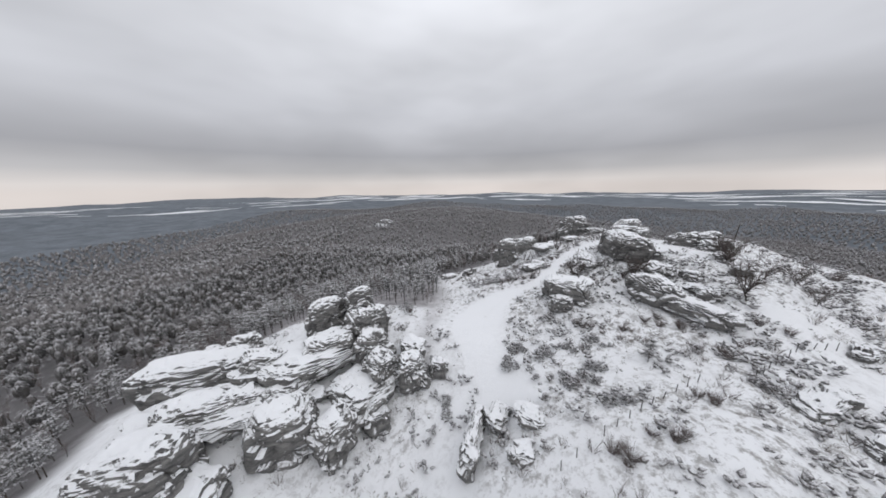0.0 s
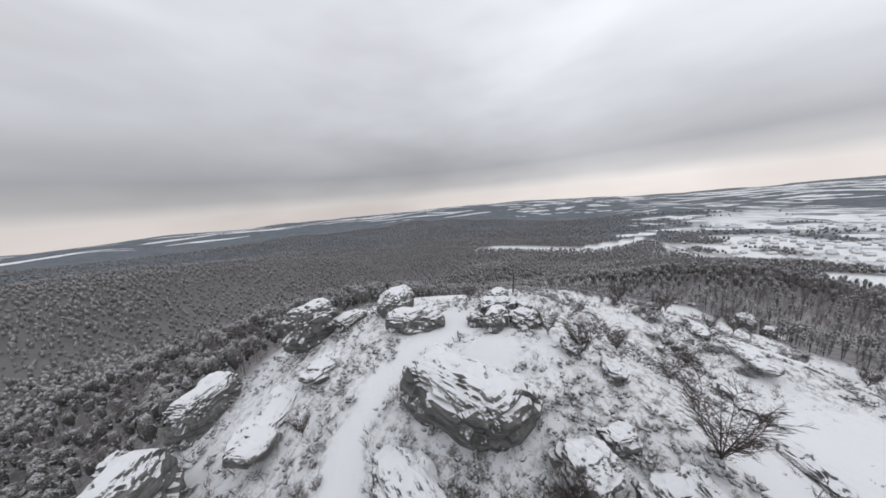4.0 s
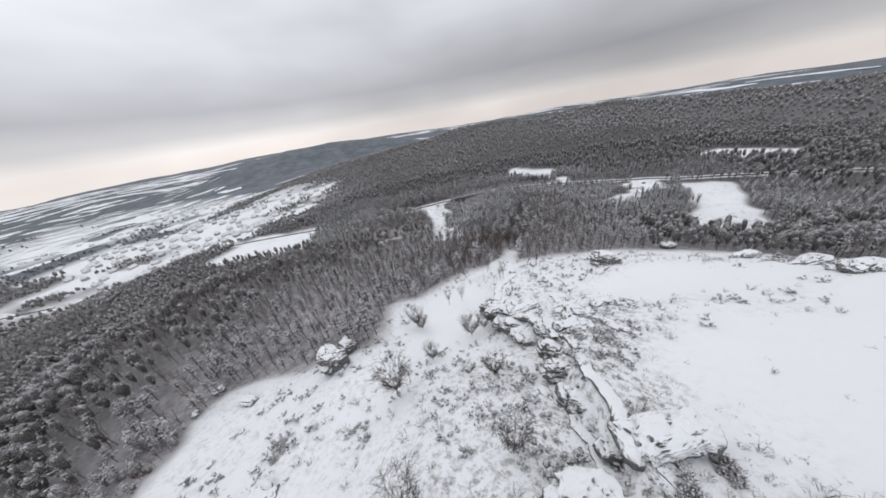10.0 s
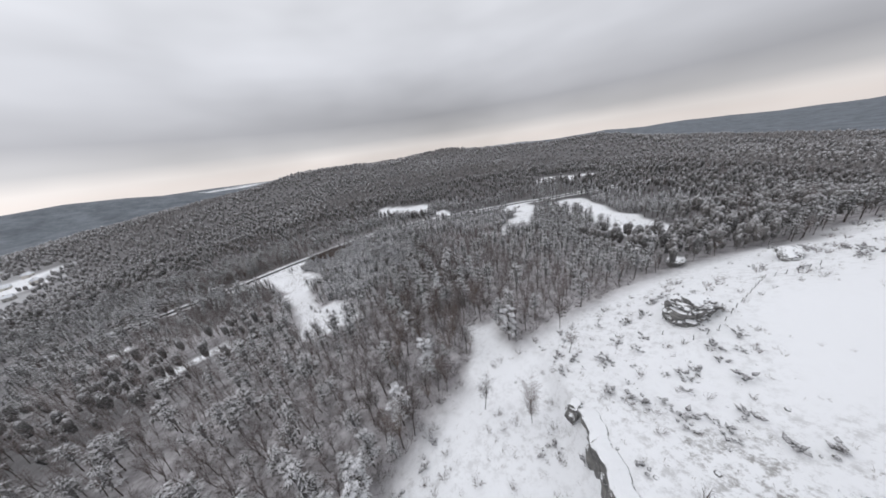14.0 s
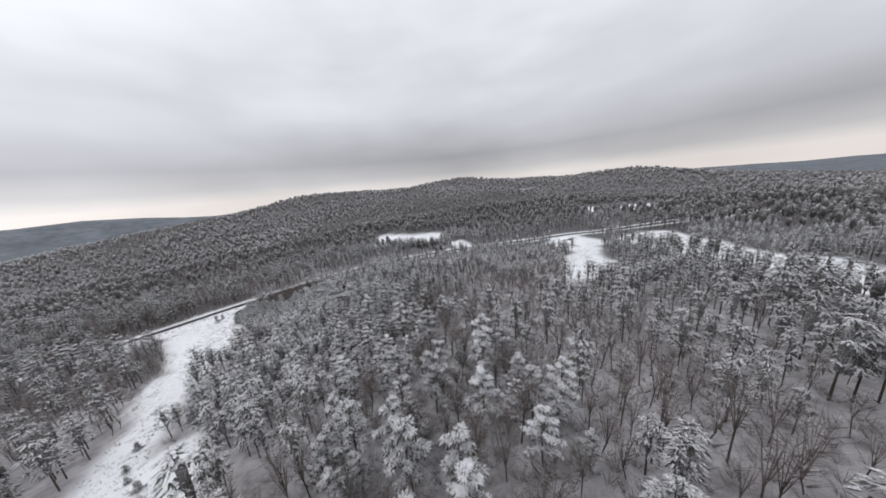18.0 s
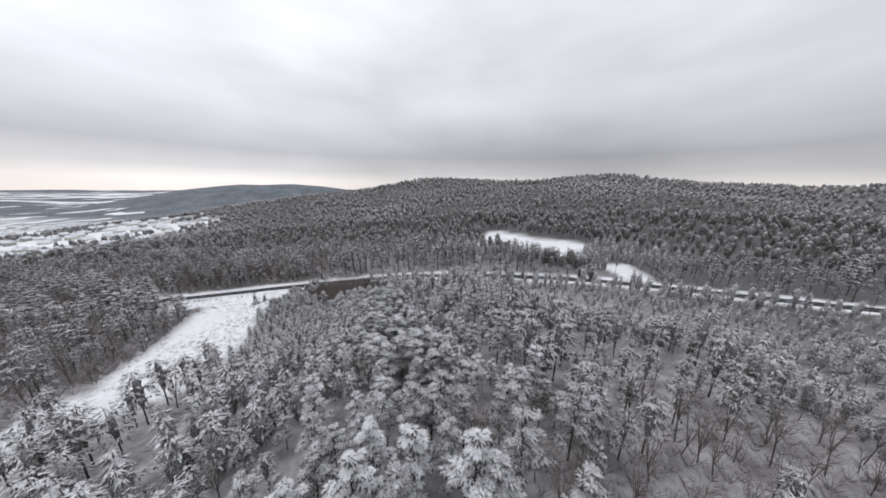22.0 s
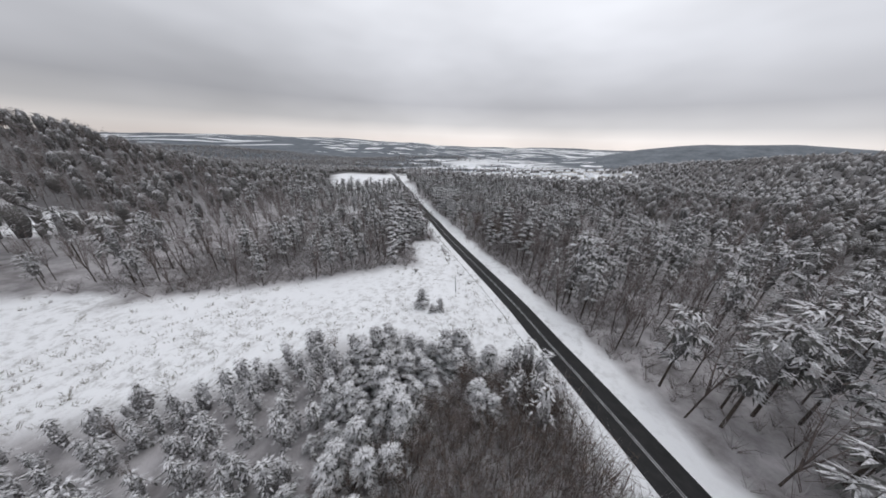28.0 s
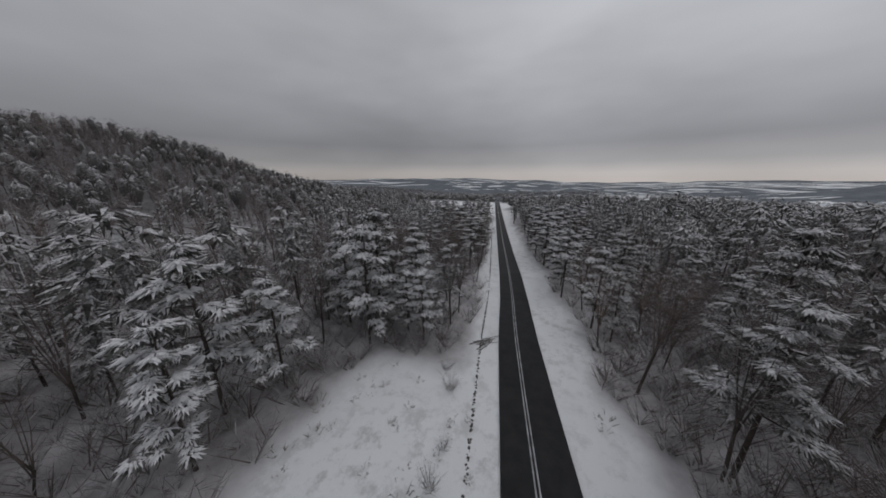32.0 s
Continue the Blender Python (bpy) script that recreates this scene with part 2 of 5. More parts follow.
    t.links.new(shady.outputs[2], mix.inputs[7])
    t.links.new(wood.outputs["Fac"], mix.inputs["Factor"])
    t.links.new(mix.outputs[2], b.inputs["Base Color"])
    t.links.new(tuft.outputs[0], bp.inputs["Height"])
    t.links.new(bp.outputs[0], b.inputs["Normal"])
    return m


m_ground = ground_material()
m_field_snow = mottled("field_snow", (0.66, 0.68, 0.71), SNOW, 0.02, 0.8, 0.0, 6.0, 0.3, 0.55)


# ---- the lie of the land ----
HILLS, FIELDS = [], []


def hill(x, y, height, spread):
    HILLS.append((x, y, height, spread))


def field(x, y, length, width, turn=0.0, far=0.0):
    """An open snowfield: centre, length, width and the turn of its long side from east, in degrees."""
    FIELDS.append((x, y, length / 2, width / 2, math.cos(radians(turn)), math.sin(radians(turn)), far))


hill(-900, -100, 2.0, 330)
hill(-900, -1300, -45.5, 330)
hill(-900, 300, -2.8, 330)
hill(-900, 1100, 6.8, 330)
hill(-900, -500, 79.4, 330)
hill(-500, -900, 95.3, 330)
hill(-500, 700, 85.2, 330)
hill(-100, -100, 147.2, 330)
hill(-100, 1100, 74.7, 330)
hill(-100, -1300, 13.3, 330)
hill(-100, -900, 58.0, 330)
hill(300, -1300, 12.0, 330)
hill(300, 1100, 40.8, 330)
hill(300, -900, 97.2, 330)
hill(700, -900, 44.8, 330)
hill(1100, -1300, 86.5, 330)
hill(1100, 300, 19.2, 330)
hill(1100, -500, 33.4, 330)
hill(1500, -100, -21.4, 330)
hill(1500, 1100, -18.4, 330)
hill(-300, -130, -25.5, 120)
hill(-300, -450, -15.6, 120)
hill(-300, 350, 17.2, 120)
hill(-140, -290, 5.4, 120)
hill(-140, -130, -37.6, 120)
hill(-140, -450, -18.4, 120)
hill(20, -290, -31.2, 120)
hill(20, 350, 30.9, 120)
hill(180, 190, 61.0, 120)
hill(180, 350, 21.2, 120)
hill(340, 30, 50.8, 120)
hill(500, 30, 18.1, 120)
hill(500, -290, 19.2, 120)
hill(500, 350, 31.6, 120)
hill(660, 30, 25.4, 120)
hill(660, 350, 13.3, 120)
hill(660, -290, 15.7, 120)
hill(660, -130, 26.6, 120)
hill(-60, 4, 3.3, 46)
hill(-60, 132, 12.8, 46)
hill(-60, 68, 13.3, 46)
hill(-60, -60, 8.7, 46)
hill(4, 68, 12.6, 46)
hill(4, 4, 20.9, 46)
hill(4, -60, -10.7, 46)
hill(4, 196, 2.4, 46)
hill(68, 132, 28.1, 46)
hill(68, 4, 9.9, 46)
hill(68, 196, 7.9, 46)
hill(132, 68, 18.2, 46)
hill(196, 196, -19.1, 46)
hill(196, 68, -6.7, 46)
hill(196, 4, -4.4, 46)
hill(196, 132, 11.8, 46)
hill(260, -60, -6.6, 46)
hill(260, 4, -4.3, 46)
hill(260, 68, -14.3, 46)
hill(260, 196, -11.1, 46)

hill(400, -850, 9, 90)             # the tops and saddles of the southern ridge
hill(135, -860, -11, 70)
hill(-30, -830, 7, 70)
hill(-270, -720, -14, 80)
hill(-290, -635, 9, 60)
hill(-490, -660, 16, 75)
hill(385, 5, 9, 55)
hill(2350, -1600, 98, 330)         # the long far ridge beyond the town
hill(1900, -1950, 116, 330)
hill(1450, -2250, 108, 330)
hill(1150, -1500, -40, 260)
hill(-1500, 1700, 60, 420)
hill(-300, 2300, 70, 450)
hill(900, 2300, 55, 450)
# uneven ground of the rocky hill
hill(-90, 26, 1.3, 20)
hill(-90, 48, 1.1, 20)
hill(-68, 4, 1.5, 20)
hill(-68, 26, 2.1, 20)
hill(-68, 48, 2.1, 20)
hill(-68, 70, 2.3, 20)
hill(-46, 48, -0.9, 20)
hill(-46, 70, 1.5, 20)
hill(-24, 4, -1.2, 20)
hill(-24, 26, -5.2, 20)
hill(-24, 48, -6.7, 20)
hill(-24, 70, -0.8, 20)
hill(-24, 92, -1.3, 20)
hill(-24, 114, -1.4, 20)
hill(-24, 158, 1.3, 20)
hill(-2, 4, -1.2, 20)
hill(-2, 26, -3.9, 20)
hill(-2, 48, -5.2, 20)
hill(-2, 114, -1.3, 20)
hill(-2, 136, -1.0, 20)
hill(20, 26, 4.8, 20)
hill(20, 70, -2.9, 20)
hill(20, 92, 2.3, 20)
hill(20, 136, -2.1, 20)
hill(20, 158, -1.0, 20)
hill(42, 26, 4.6, 20)
hill(42, 48, 0.9, 20)
hill(42, 70, -2.6, 20)
hill(42, 158, 1.3, 20)
hill(64, 48, 1.4, 20)
hill(64, 70, 1.8, 20)
hill(64, 92, 1.7, 20)
hill(86, 92, 3.7, 20)
hill(86, 136, -3.0, 20)
hill(108, -40, 2.4, 20)
hill(108, -18, -0.9, 20)
hill(108, 26, 2.4, 20)
hill(108, 48, -1.5, 20)
hill(108, 70, -4.2, 20)
hill(108, 92, -1.0, 20)
hill(108, 136, -1.1, 20)
hill(108, 180, 0.9, 20)
hill(130, -40, 1.4, 20)
hill(130, -18, -1.7, 20)
hill(130, 48, -2.1, 20)
hill(130, 70, -3.9, 20)
hill(130, 92, -2.8, 20)
hill(130, 114, 1.9, 20)
hill(130, 136, 0.9, 20)
hill(152, -40, -1.7, 20)
hill(152, 4, 1.5, 20)
hill(152, 48, 1.1, 20)
hill(152, 70, 2.2, 20)
hill(152, 114, 1.2, 20)
hill(152, 136, -0.9, 20)
hill(152, 158, -1.3, 20)
hill(174, -18, 3.0, 20)
hill(174, 26, -2.6, 20)
hill(174, 48, 1.1, 20)
hill(174, 70, 1.7, 20)
hill(174, 114, -0.8, 20)
hill(174, 136, -1.3, 20)
hill(196, 4, -2.7, 20)
hill(196, 26, -1.3, 20)
hill(196, 48, 1.3, 20)
hill(196, 92, -1.0, 20)
hill(196, 114, -1.0, 20)
hill(218, 26, 5.3, 20)
hill(218, 48, 4.7, 20)
hill(107, 121, 5.0, 9)
hill(30, 84.5, 3.4, 8)
CLIFF = [(166, -36), (173, -17), (173, -3), (167, 5), (162, 13), (155, 18), (151, 24), (150, 40), (146, 53)]
ROAD = [(-420, -215), (-220, -240), (-110, -265), (-23, -293), (9, -307), (93, -320), (137, -323), (212, -320), (243, -314), (284, -303), (305, -296.3), (330, -287.5), (356, -278), (383, -268.5), (481, -231), (604, -184), (900, -73), (1300, 78), (1700, 230)]
ROAD_WIDTH = 5.9


def lattice(i, j, seed):
    """A repeatable chance value between -1 and 1 for each lattice point."""
    v = np.sin(i * 127.1 + j * 311.7 + seed * 74.7) * 43758.5453
    return 2 * (v - np.floor(v)) - 1


def wave(x, y, size, seed):
    """Smooth, never repeating unevenness between about -1 and 1, in two octaves."""
    out, gain = 0.0, 1.0
    for octave in (0.55, 1.25):
        a, b = np.asarray(x, float) / size * octave + seed * 3.7, np.asarray(y, float) / size * octave - seed * 1.9
        i, j = np.floor(a), np.floor(b)
        u, v = a - i, b - j
        u, v = u * u * (3 - 2 * u), v * v * (3 - 2 * v)
        top = lattice(i, j, seed) * (1 - u) + lattice(i + 1, j, seed) * u
        low = lattice(i, j + 1, seed) * (1 - u) + lattice(i + 1, j + 1, seed) * u
        out = out + gain * (top * (1 - v) + low * v)
        gain = 0.5
    return np.clip(out * 1.1, -1.2, 1.2)


def relief(x, y):
    """The height of the land with no road on it."""
    x, y = np.asarray(x, float), np.asarray(y, float)
    z = np.full(np.broadcast(x, y).shape, -215.0)
    for hx, hy, h, s in HILLS:
        z += h * np.exp(-((x - hx) ** 2 + (y - hy) ** 2) / (2 * s * s))
    far = np.hypot(x - 150, y + 60)
    out = np.clip((far - 700) / 1500, 0, 1)
    z += out * (17 * wave(x, y, 420, 2.0) + 9 * wave(x, y, 170, 5.0))
    rim = np.clip((far - 2700) / 2000, 0, 1)
    z += rim * rim * (3 - 2 * rim) * (75 + 22 * wave(x, y, 1100, 1.0))
    return z


def road_place(x, y):
    """How far a place lies from the road's middle line, and the road's height beside it (near the road alone)."""
    x, y = np.broadcast_arrays(np.asarray(x, float), np.asarray(y, float))
    best, height = line_distance(ROAD, x.ravel(), y.ravel()), np.zeros(x.size)
    near = np.flatnonzero(best < 45)
    line = np.array(ROAD_LINE)
    a, d = line[:-1], line[1:] - line[:-1]
    square = d[:, 0] ** 2 + d[:, 1] ** 2
    for part_of in np.array_split(near, max(1, len(near) // 8000)):
        px, py = x.ravel()[part_of][:, None], y.ravel()[part_of][:, None]
        u = np.clip(((px - a[:, 0]) * d[:, 0] + (py - a[:, 1]) * d[:, 1]) / square, 0, 1)
        away = np.hypot(px - a[:, 0] - u * d[:, 0], py - a[:, 1] - u * d[:, 1])
        k = away.argmin(1)
        rows = np.arange(len(k))
        best[part_of], height[part_of] = away[rows, k], a[k, 2] + u[rows, k] * d[k, 2]
    return best.reshape(x.shape), height.reshape(x.shape)


def line_distance(line, x, y):
    best = np.full(np.shape(x), 1e9)
    for (ax, ay), (bx, by) in zip(line, line[1:]):
        dx, dy = bx - ax, by - ay
        u = np.clip(((x - ax) * dx + (y - ay) * dy) / (dx * dx + dy * dy), 0, 1)
        best = np.minimum(best, np.hypot(x - ax - u * dx, y - ay - u * dy))
    return best


def smooth_road():
    """The road's line in even steps, rounded at its bends, with its height averaged along it."""
    pts = [Vector((*p, 0)) for p in ROAD]
    line = []
    for i in range(1, len(pts) - 2):
        p0, p1, p2, p3 = pts[i - 1 : i + 3]
        steps = max(2, int((p2 - p1).length / 8))
        for k in range(steps):
            u = k / steps
            line.append(0.5 * (2 * p1 + (p2 - p0) * u + (2 * p0 - 5 * p1 + 4 * p2 - p3) * u * u + (3 * p1 - p0 - 3 * p2 + p3) * u ** 3))
    zs = relief([p.x for p in line], [p.y for p in line])
    kernel = np.ones(9) / 9
    zs = np.convolve(np.pad(zs, 4, mode="edge"), kernel, mode="valid")
    return [(p.x, p.y, float(z)) for p, z in zip(line, zs)]


ROAD_LINE = smooth_road()


def ground(x, y):
    """The height of the ground: the land, levelled along the road, with small bumps."""
    x, y = np.asarray(x, float), np.asarray(y, float)
    z = relief(x, y)
    near = np.hypot(x - 150, y + 60)
    z = z + np.clip(1 - near / 700, 0, 1) * (0.5 * wave(x, y, 14, 3.0) + 0.28 * wave(x, y, 5.5, 1.5)) + 0.9 * wave(x, y, 9, 6.0) * np.exp(-(((x - 70) / 90) ** 2 + ((y - 90) / 75) ** 2))
    z = z + cliff_step(x, y)
    d, h = road_place(x, y)
    k = np.clip((d - 6.0) / 16.0, 0, 1)
    k = k * k * (3 - 2 * k)
    return np.where(d < 22, (h - 0.12) * (1 - k) + z * k, z)


def cliff_step(x, y):
    """The plateau's broken eastern edge: the land drops off to the right of the line."""
    best, side = np.full(np.shape(x), 1e9), np.zeros(np.shape(x))
    for (ax, ay), (bx, by) in zip(CLIFF, CLIFF[1:]):
        dx, dy = bx - ax, by - ay
        u = np.clip(((x - ax) * dx + (y - ay) * dy) / (dx * dx + dy * dy), 0, 1)
        px, py = x - ax - u * dx, y - ay - u * dy
        d = np.hypot(px, py)
        near = d < best
        best, side = np.where(near, d, best), np.where(near, np.sign(dx * py - dy * px), side)
    return 3.6 * np.tanh(side * best / 1.3) * np.exp(-((best / 15) ** 2))


def openness(x, y):
    """1 on the open snowfields, 0 in the woods, with ragged edges."""
    x, y = np.asarray(x, float), np.asarray(y, float)
    whole, x, y = x.shape, x.ravel(), y.ravel()
    everywhere = np.zeros(x.size)
    for cx, cy, a, b, c, s, far in FIELDS:
        edge = 4 + 0.08 * min(a, b) + far
        here = np.flatnonzero(np.hypot(x - cx, y - cy) < math.hypot(a, b) * 1.15 + edge)
        fx, fy = x[here], y[here]
        u, v = (fx - cx) * c + (fy - cy) * s, (fy - cy) * c - (fx - cx) * s
        ragged = edge * wave(fx, fy, 2.5 * edge, 4.0 + cx) * 0.7 + 0.13 * min(a, b) * wave(fx, fy, 0.9 * min(a, b) + 6, 1.0 + cy)
        inside = np.minimum(a - np.abs(u), b - np.abs(v)) + ragged
        corner = 1.15 - ((u / (a * 1.12)) ** 4 + (v / (b * 1.12)) ** 4)
        everywhere[here] = np.maximum(everywhere[here], np.clip(np.minimum(inside / edge + 0.3, corner * 4), 0, 1))
    x, y, o = x.reshape(whole), y.reshape(whole), everywhere.reshape(whole)
    town = np.clip(2.6 - 2.2 * np.hypot((x - 1480) / 850, (y + 400 + 0.12 * (x - 1480)) / 420), 0, 1) * (x > 640)
    o = np.maximum(o, town * np.clip(0.2 + 1.7 * wave(x, y, 55, 8.0), 0, 1))
    d, _ = road_place(x, y)
    return np.maximum(o, np.clip((8.0 + 1.2 * wave(x, y, 6, 1.0) - d) / 1.5, 0, 1))


field(314, -283, 70, 17, 20)
field(294, -279, 34, 26, 20)
field(310, -271, 28, 22, -42)      # the meadow beside the road
field(281.5, -247, 76, 34, 133)
field(257, -174, 98, 19, 113)
field(237, -147, 44, 26, 113)
field(-5, -190, 165, 46, 70)      # clearings south of the hill
field(55, -227, 96, 27, 50)
field(15, -280, 30, 46, 0)
field(24, -286, 32, 22, 0)
field(-118, -362, 85, 46, 130)
field(155, -388, 84, 46, 158)
field(106, -336, 34, 20, 100)
field(80, 75, 262, 250, 0)        # the open rock hill
field(-64, 44, 112, 76, 22)
field(-280, 712, 44, 24, 15)
field(191, 7, 68, 75, 20)
field(236, 60, 76, 50, 22)
field(545, -172, 140, 90, 20)     # fields towards the town
field(735, -320, 240, 130, 60)
field(604, -287, 60, 26, 20)
field(310, -153, 34, 20, 30)
field(399, -209, 26, 16, 40)
field(172, -68, 16, 34, 160)
field(975, 430, 400, 70, 100)
field(1150, 150, 360, 80, 150)
field(648, -330, 60, 40, 20)
field(770, -190, 270, 110, 25)
field(1000, -420, 420, 150, 30)
field(1260, -240, 420, 150, 20)
field(1500, -620, 520, 190, 30)
field(830, -530, 210, 90, 30)
field(1050, -120, 220, 80, 20)


TRAIL = [(-2, 20), (-3, 36), (4, 56), (2, 70), (10, 92), (28, 106), (34, 117), (40, 124), (55, 130), (66, 130), (78, 124), (86, 133)]
GULLY = [(8, 52), (2, 64), (-4, 82), (6, 95), (18, 100)]


def scrubbiness(x, y):
    """How thickly dry stalks and heath break through the snow: 0 on the clean snow, 1 on the rough slopes."""
    s = np.full(np.shape(x), 0.30)
    hill_side = np.exp(-((((x - 85) / 120) ** 2 + ((y - 85) / 100) ** 2) ** 2))
    s = s + hill_side * (0.55 + 0.35 * wave(x, y, 22, 2.2))
    s = s + 0.35 * np.exp(-(((x - 0) / 34) ** 2 + ((y - 118) / 30) ** 2))
    s = s + 0.45 * np.exp(-((((x - 152) / 24) ** 2 + ((y - 4) / 30) ** 2) ** 2))
    for cx, cy, rx, ry, turn in ((98, -17, 36, 22, 10), (60, 10, 30, 16, 0), (192, 0, 20, 36, 0), (73, 112, 10, 7, 0), (98, 38, 36, 28, 0), (80, 130, 14, 8, 0), (112, 150, 14, 10, 0)):
        c, q = math.cos(radians(turn)), math.sin(radians(turn))
        u, v = (x - cx) * c + (y - cy) * q, (y - cy) * c - (x - cx) * q
        s = s * np.clip(((u / rx) ** 2 + (v / ry) ** 2) ** 1.5 - 0.25 + 0.2 * wave(x, y, 7, 1.0), 0.04, 1)
    s = s + 0.5 * np.exp(-((((x - 165) / 40) ** 2 + ((y - 145) / 34) ** 2) ** 2))
    s = s + 0.14 * np.exp(-((((x - 285) / 60) ** 2 + ((y + 245) / 60) ** 2) ** 2))
    for line, wide in (TRAIL, 2.4), (GULLY, 5.0):
        s = s * np.clip((line_distance(line, x, y) - wide + 1.0 * wave(x, y, 6, 2.0)) / 2.0, 0.0, 1)
    return np.clip(s, 0, 1)


def sheet_steps(lo, hi, step, out_lo, out_hi):
    """Even steps from lo to hi and ever longer ones outwards."""
    inner = list(np.arange(lo, hi + step, step))
    left, right, d = [], [], step
    at = lo
    while at > out_lo:
        d *= 1.11
        at -= d
        left.append(at)
    at, d = inner[-1], step
    while at < out_hi:
        d *= 1.11
        at += d
        right.append(at)
    return np.array(left[::-1] + inner + right)


def sheet_mesh(name, xs, ys, zs, mat, attributes=None):
    """A mesh over a grid; zs has a row for each y."""
    nx, ny = len(xs), len(ys)
    me = bpy.data.meshes.new(name)
    gx, gy = np.meshgrid(xs, ys)
    co = np.stack([gx, gy, zs], -1).reshape(-1, 3).astype(np.float32)
    i = (np.arange(ny - 1)[:, None] * nx + np.arange(nx - 1)[None]).ravel()
    quads = np.stack([i, i + 1, i + nx + 1, i + nx], 1)
    fill_mesh(me, co, quads)
    me.polygons.foreach_set("use_smooth", np.ones(len(quads), dtype=bool))
    me.materials.append(mat)
    for key, values in (attributes or {}).items():
        me.attributes.new(key, "FLOAT", "POINT").data.foreach_set("value", values.ravel().astype(np.float32))
    return me


def fill_mesh(me, co, faces):
    """Fills an empty mesh from arrays of places and of faces with equally many corners."""
    n, k = faces.shape
    me.vertices.add(len(co))
    me.vertices.foreach_set("co", np.ascontiguousarray(co, dtype=np.float32).ravel())
    me.loops.add(n * k)
    me.loops.foreach_set("vertex_index", np.ascontiguousarray(faces, dtype=np.int32).ravel())
    me.polygons.add(n)
    me.polygons.foreach_set("loop_start", np.arange(0, n * k, k, dtype=np.int32))
    me.update(calc_edges=True)
    me.validate()


xs = sheet_steps(-90, 370, 2.0, -4850, 4850)
ys = sheet_steps(-345, 215, 2.0, -4850, 4850)
gx, gy = np.meshgrid(xs, ys)
gz = ground(gx, gy)
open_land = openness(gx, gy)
# where the ground takes the far woods' hazy colour
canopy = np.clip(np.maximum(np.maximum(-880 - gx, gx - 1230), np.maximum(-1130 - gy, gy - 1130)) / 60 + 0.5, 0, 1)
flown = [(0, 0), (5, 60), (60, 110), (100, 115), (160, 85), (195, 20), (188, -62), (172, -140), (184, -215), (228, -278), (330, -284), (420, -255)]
# mask of the painted floor shade, growing from 85 m off the flight line
litter_shade = 0.85 * np.clip((line_distance(flown, gx, gy) - 85) / 60, 0, 1) * (1 - canopy)
scrub = scrubbiness(gx, gy)
ground_ob = tagged(new("ground", sheet_mesh("ground", xs, ys, gz, m_ground, {"wood": 1 - open_land, "scrub": scrub, "canopy": canopy, "floor_shade": litter_shade})), "snow-covered hill and wooded plain with dry grass", "ground", kind="structure")

# ---- the far fields: snow lying between the woods of the plain ----


def sheet_height(x, y):
    """The height of the ground sheet itself, as it is meshed."""
    i, j = np.clip(np.searchsorted(xs, x) - 1, 0, len(xs) - 2), np.clip(np.searchsorted(ys, y) - 1, 0, len(ys) - 2)
    u, v = (x - xs[i]) / (xs[i + 1] - xs[i]), (y - ys[j]) / (ys[j + 1] - ys[j])
    corners = np.stack([gz[j, i], gz[j, i + 1], gz[j + 1, i], gz[j + 1, i + 1]])
    flat = corners[0] * (1 - u) * (1 - v) + corners[1] * u * (1 - v) + corners[2] * (1 - u) * v + corners[3] * u * v
    return flat + 0.3 * (corners.max(0) - corners.min(0)) * 0.2


FAR_FIELDS = []


def far_field(x, y, length, width, turn):
    FAR_FIELDS.append((x, y, length, width, radians(turn)))


rnd = random.Random(7)
for _ in range(390):                # towards the east lies a patchwork of fields
    ang, dist = rnd.uniform(-0.5, 0.45), 1500 + 2900 * rnd.random() ** 1.2
    size = rnd.uniform(0.3, 1.0) * (90 + 0.04 * dist)
    if ang > 0.12 and dist < 2700:
        continue
    far_field(150 + dist * math.cos(ang), -60 + dist * math.sin(ang), size, size * rnd.uniform(0.2, 0.45), math.degrees(ang) + 90 + rnd.uniform(-35, 35))
for _ in range(230):                # and a bright rim of open land all round
    ang, dist = rnd.uniform(-2.2, 3.0), 3300 + 1450 * rnd.random() ** 0.6
    size = rnd.uniform(0.05, 0.2) * dist
    far_field(150 + dist * math.cos(ang), -60 + dist * math.sin(ang), size, size * rnd.uniform(0.08, 0.2), math.degrees(ang) + 90 + rnd.uniform(-14, 14))
far_field(2600, -1480, 330, 120, 60)
far_field(2950, -1560, 260, 120, 40)
far_field(1042, -1407, 130, 30, 110)
far_field(1130, -333, 170, 70, 20)
far_field(889, -432, 150, 50, 30)
far_field(1309, -465, 230, 80, 25)
far_field(1065, -478, 180, 50, 30)
far_field(1330, -996, 200, 40, 40)
far_field(1440, 92, 260, 70, 150)
far_field(1690, -340, 300, 110, 30)
far_field(1883, -573, 330, 120, 30)
far_field(1252, -793, 160, 50, 30)


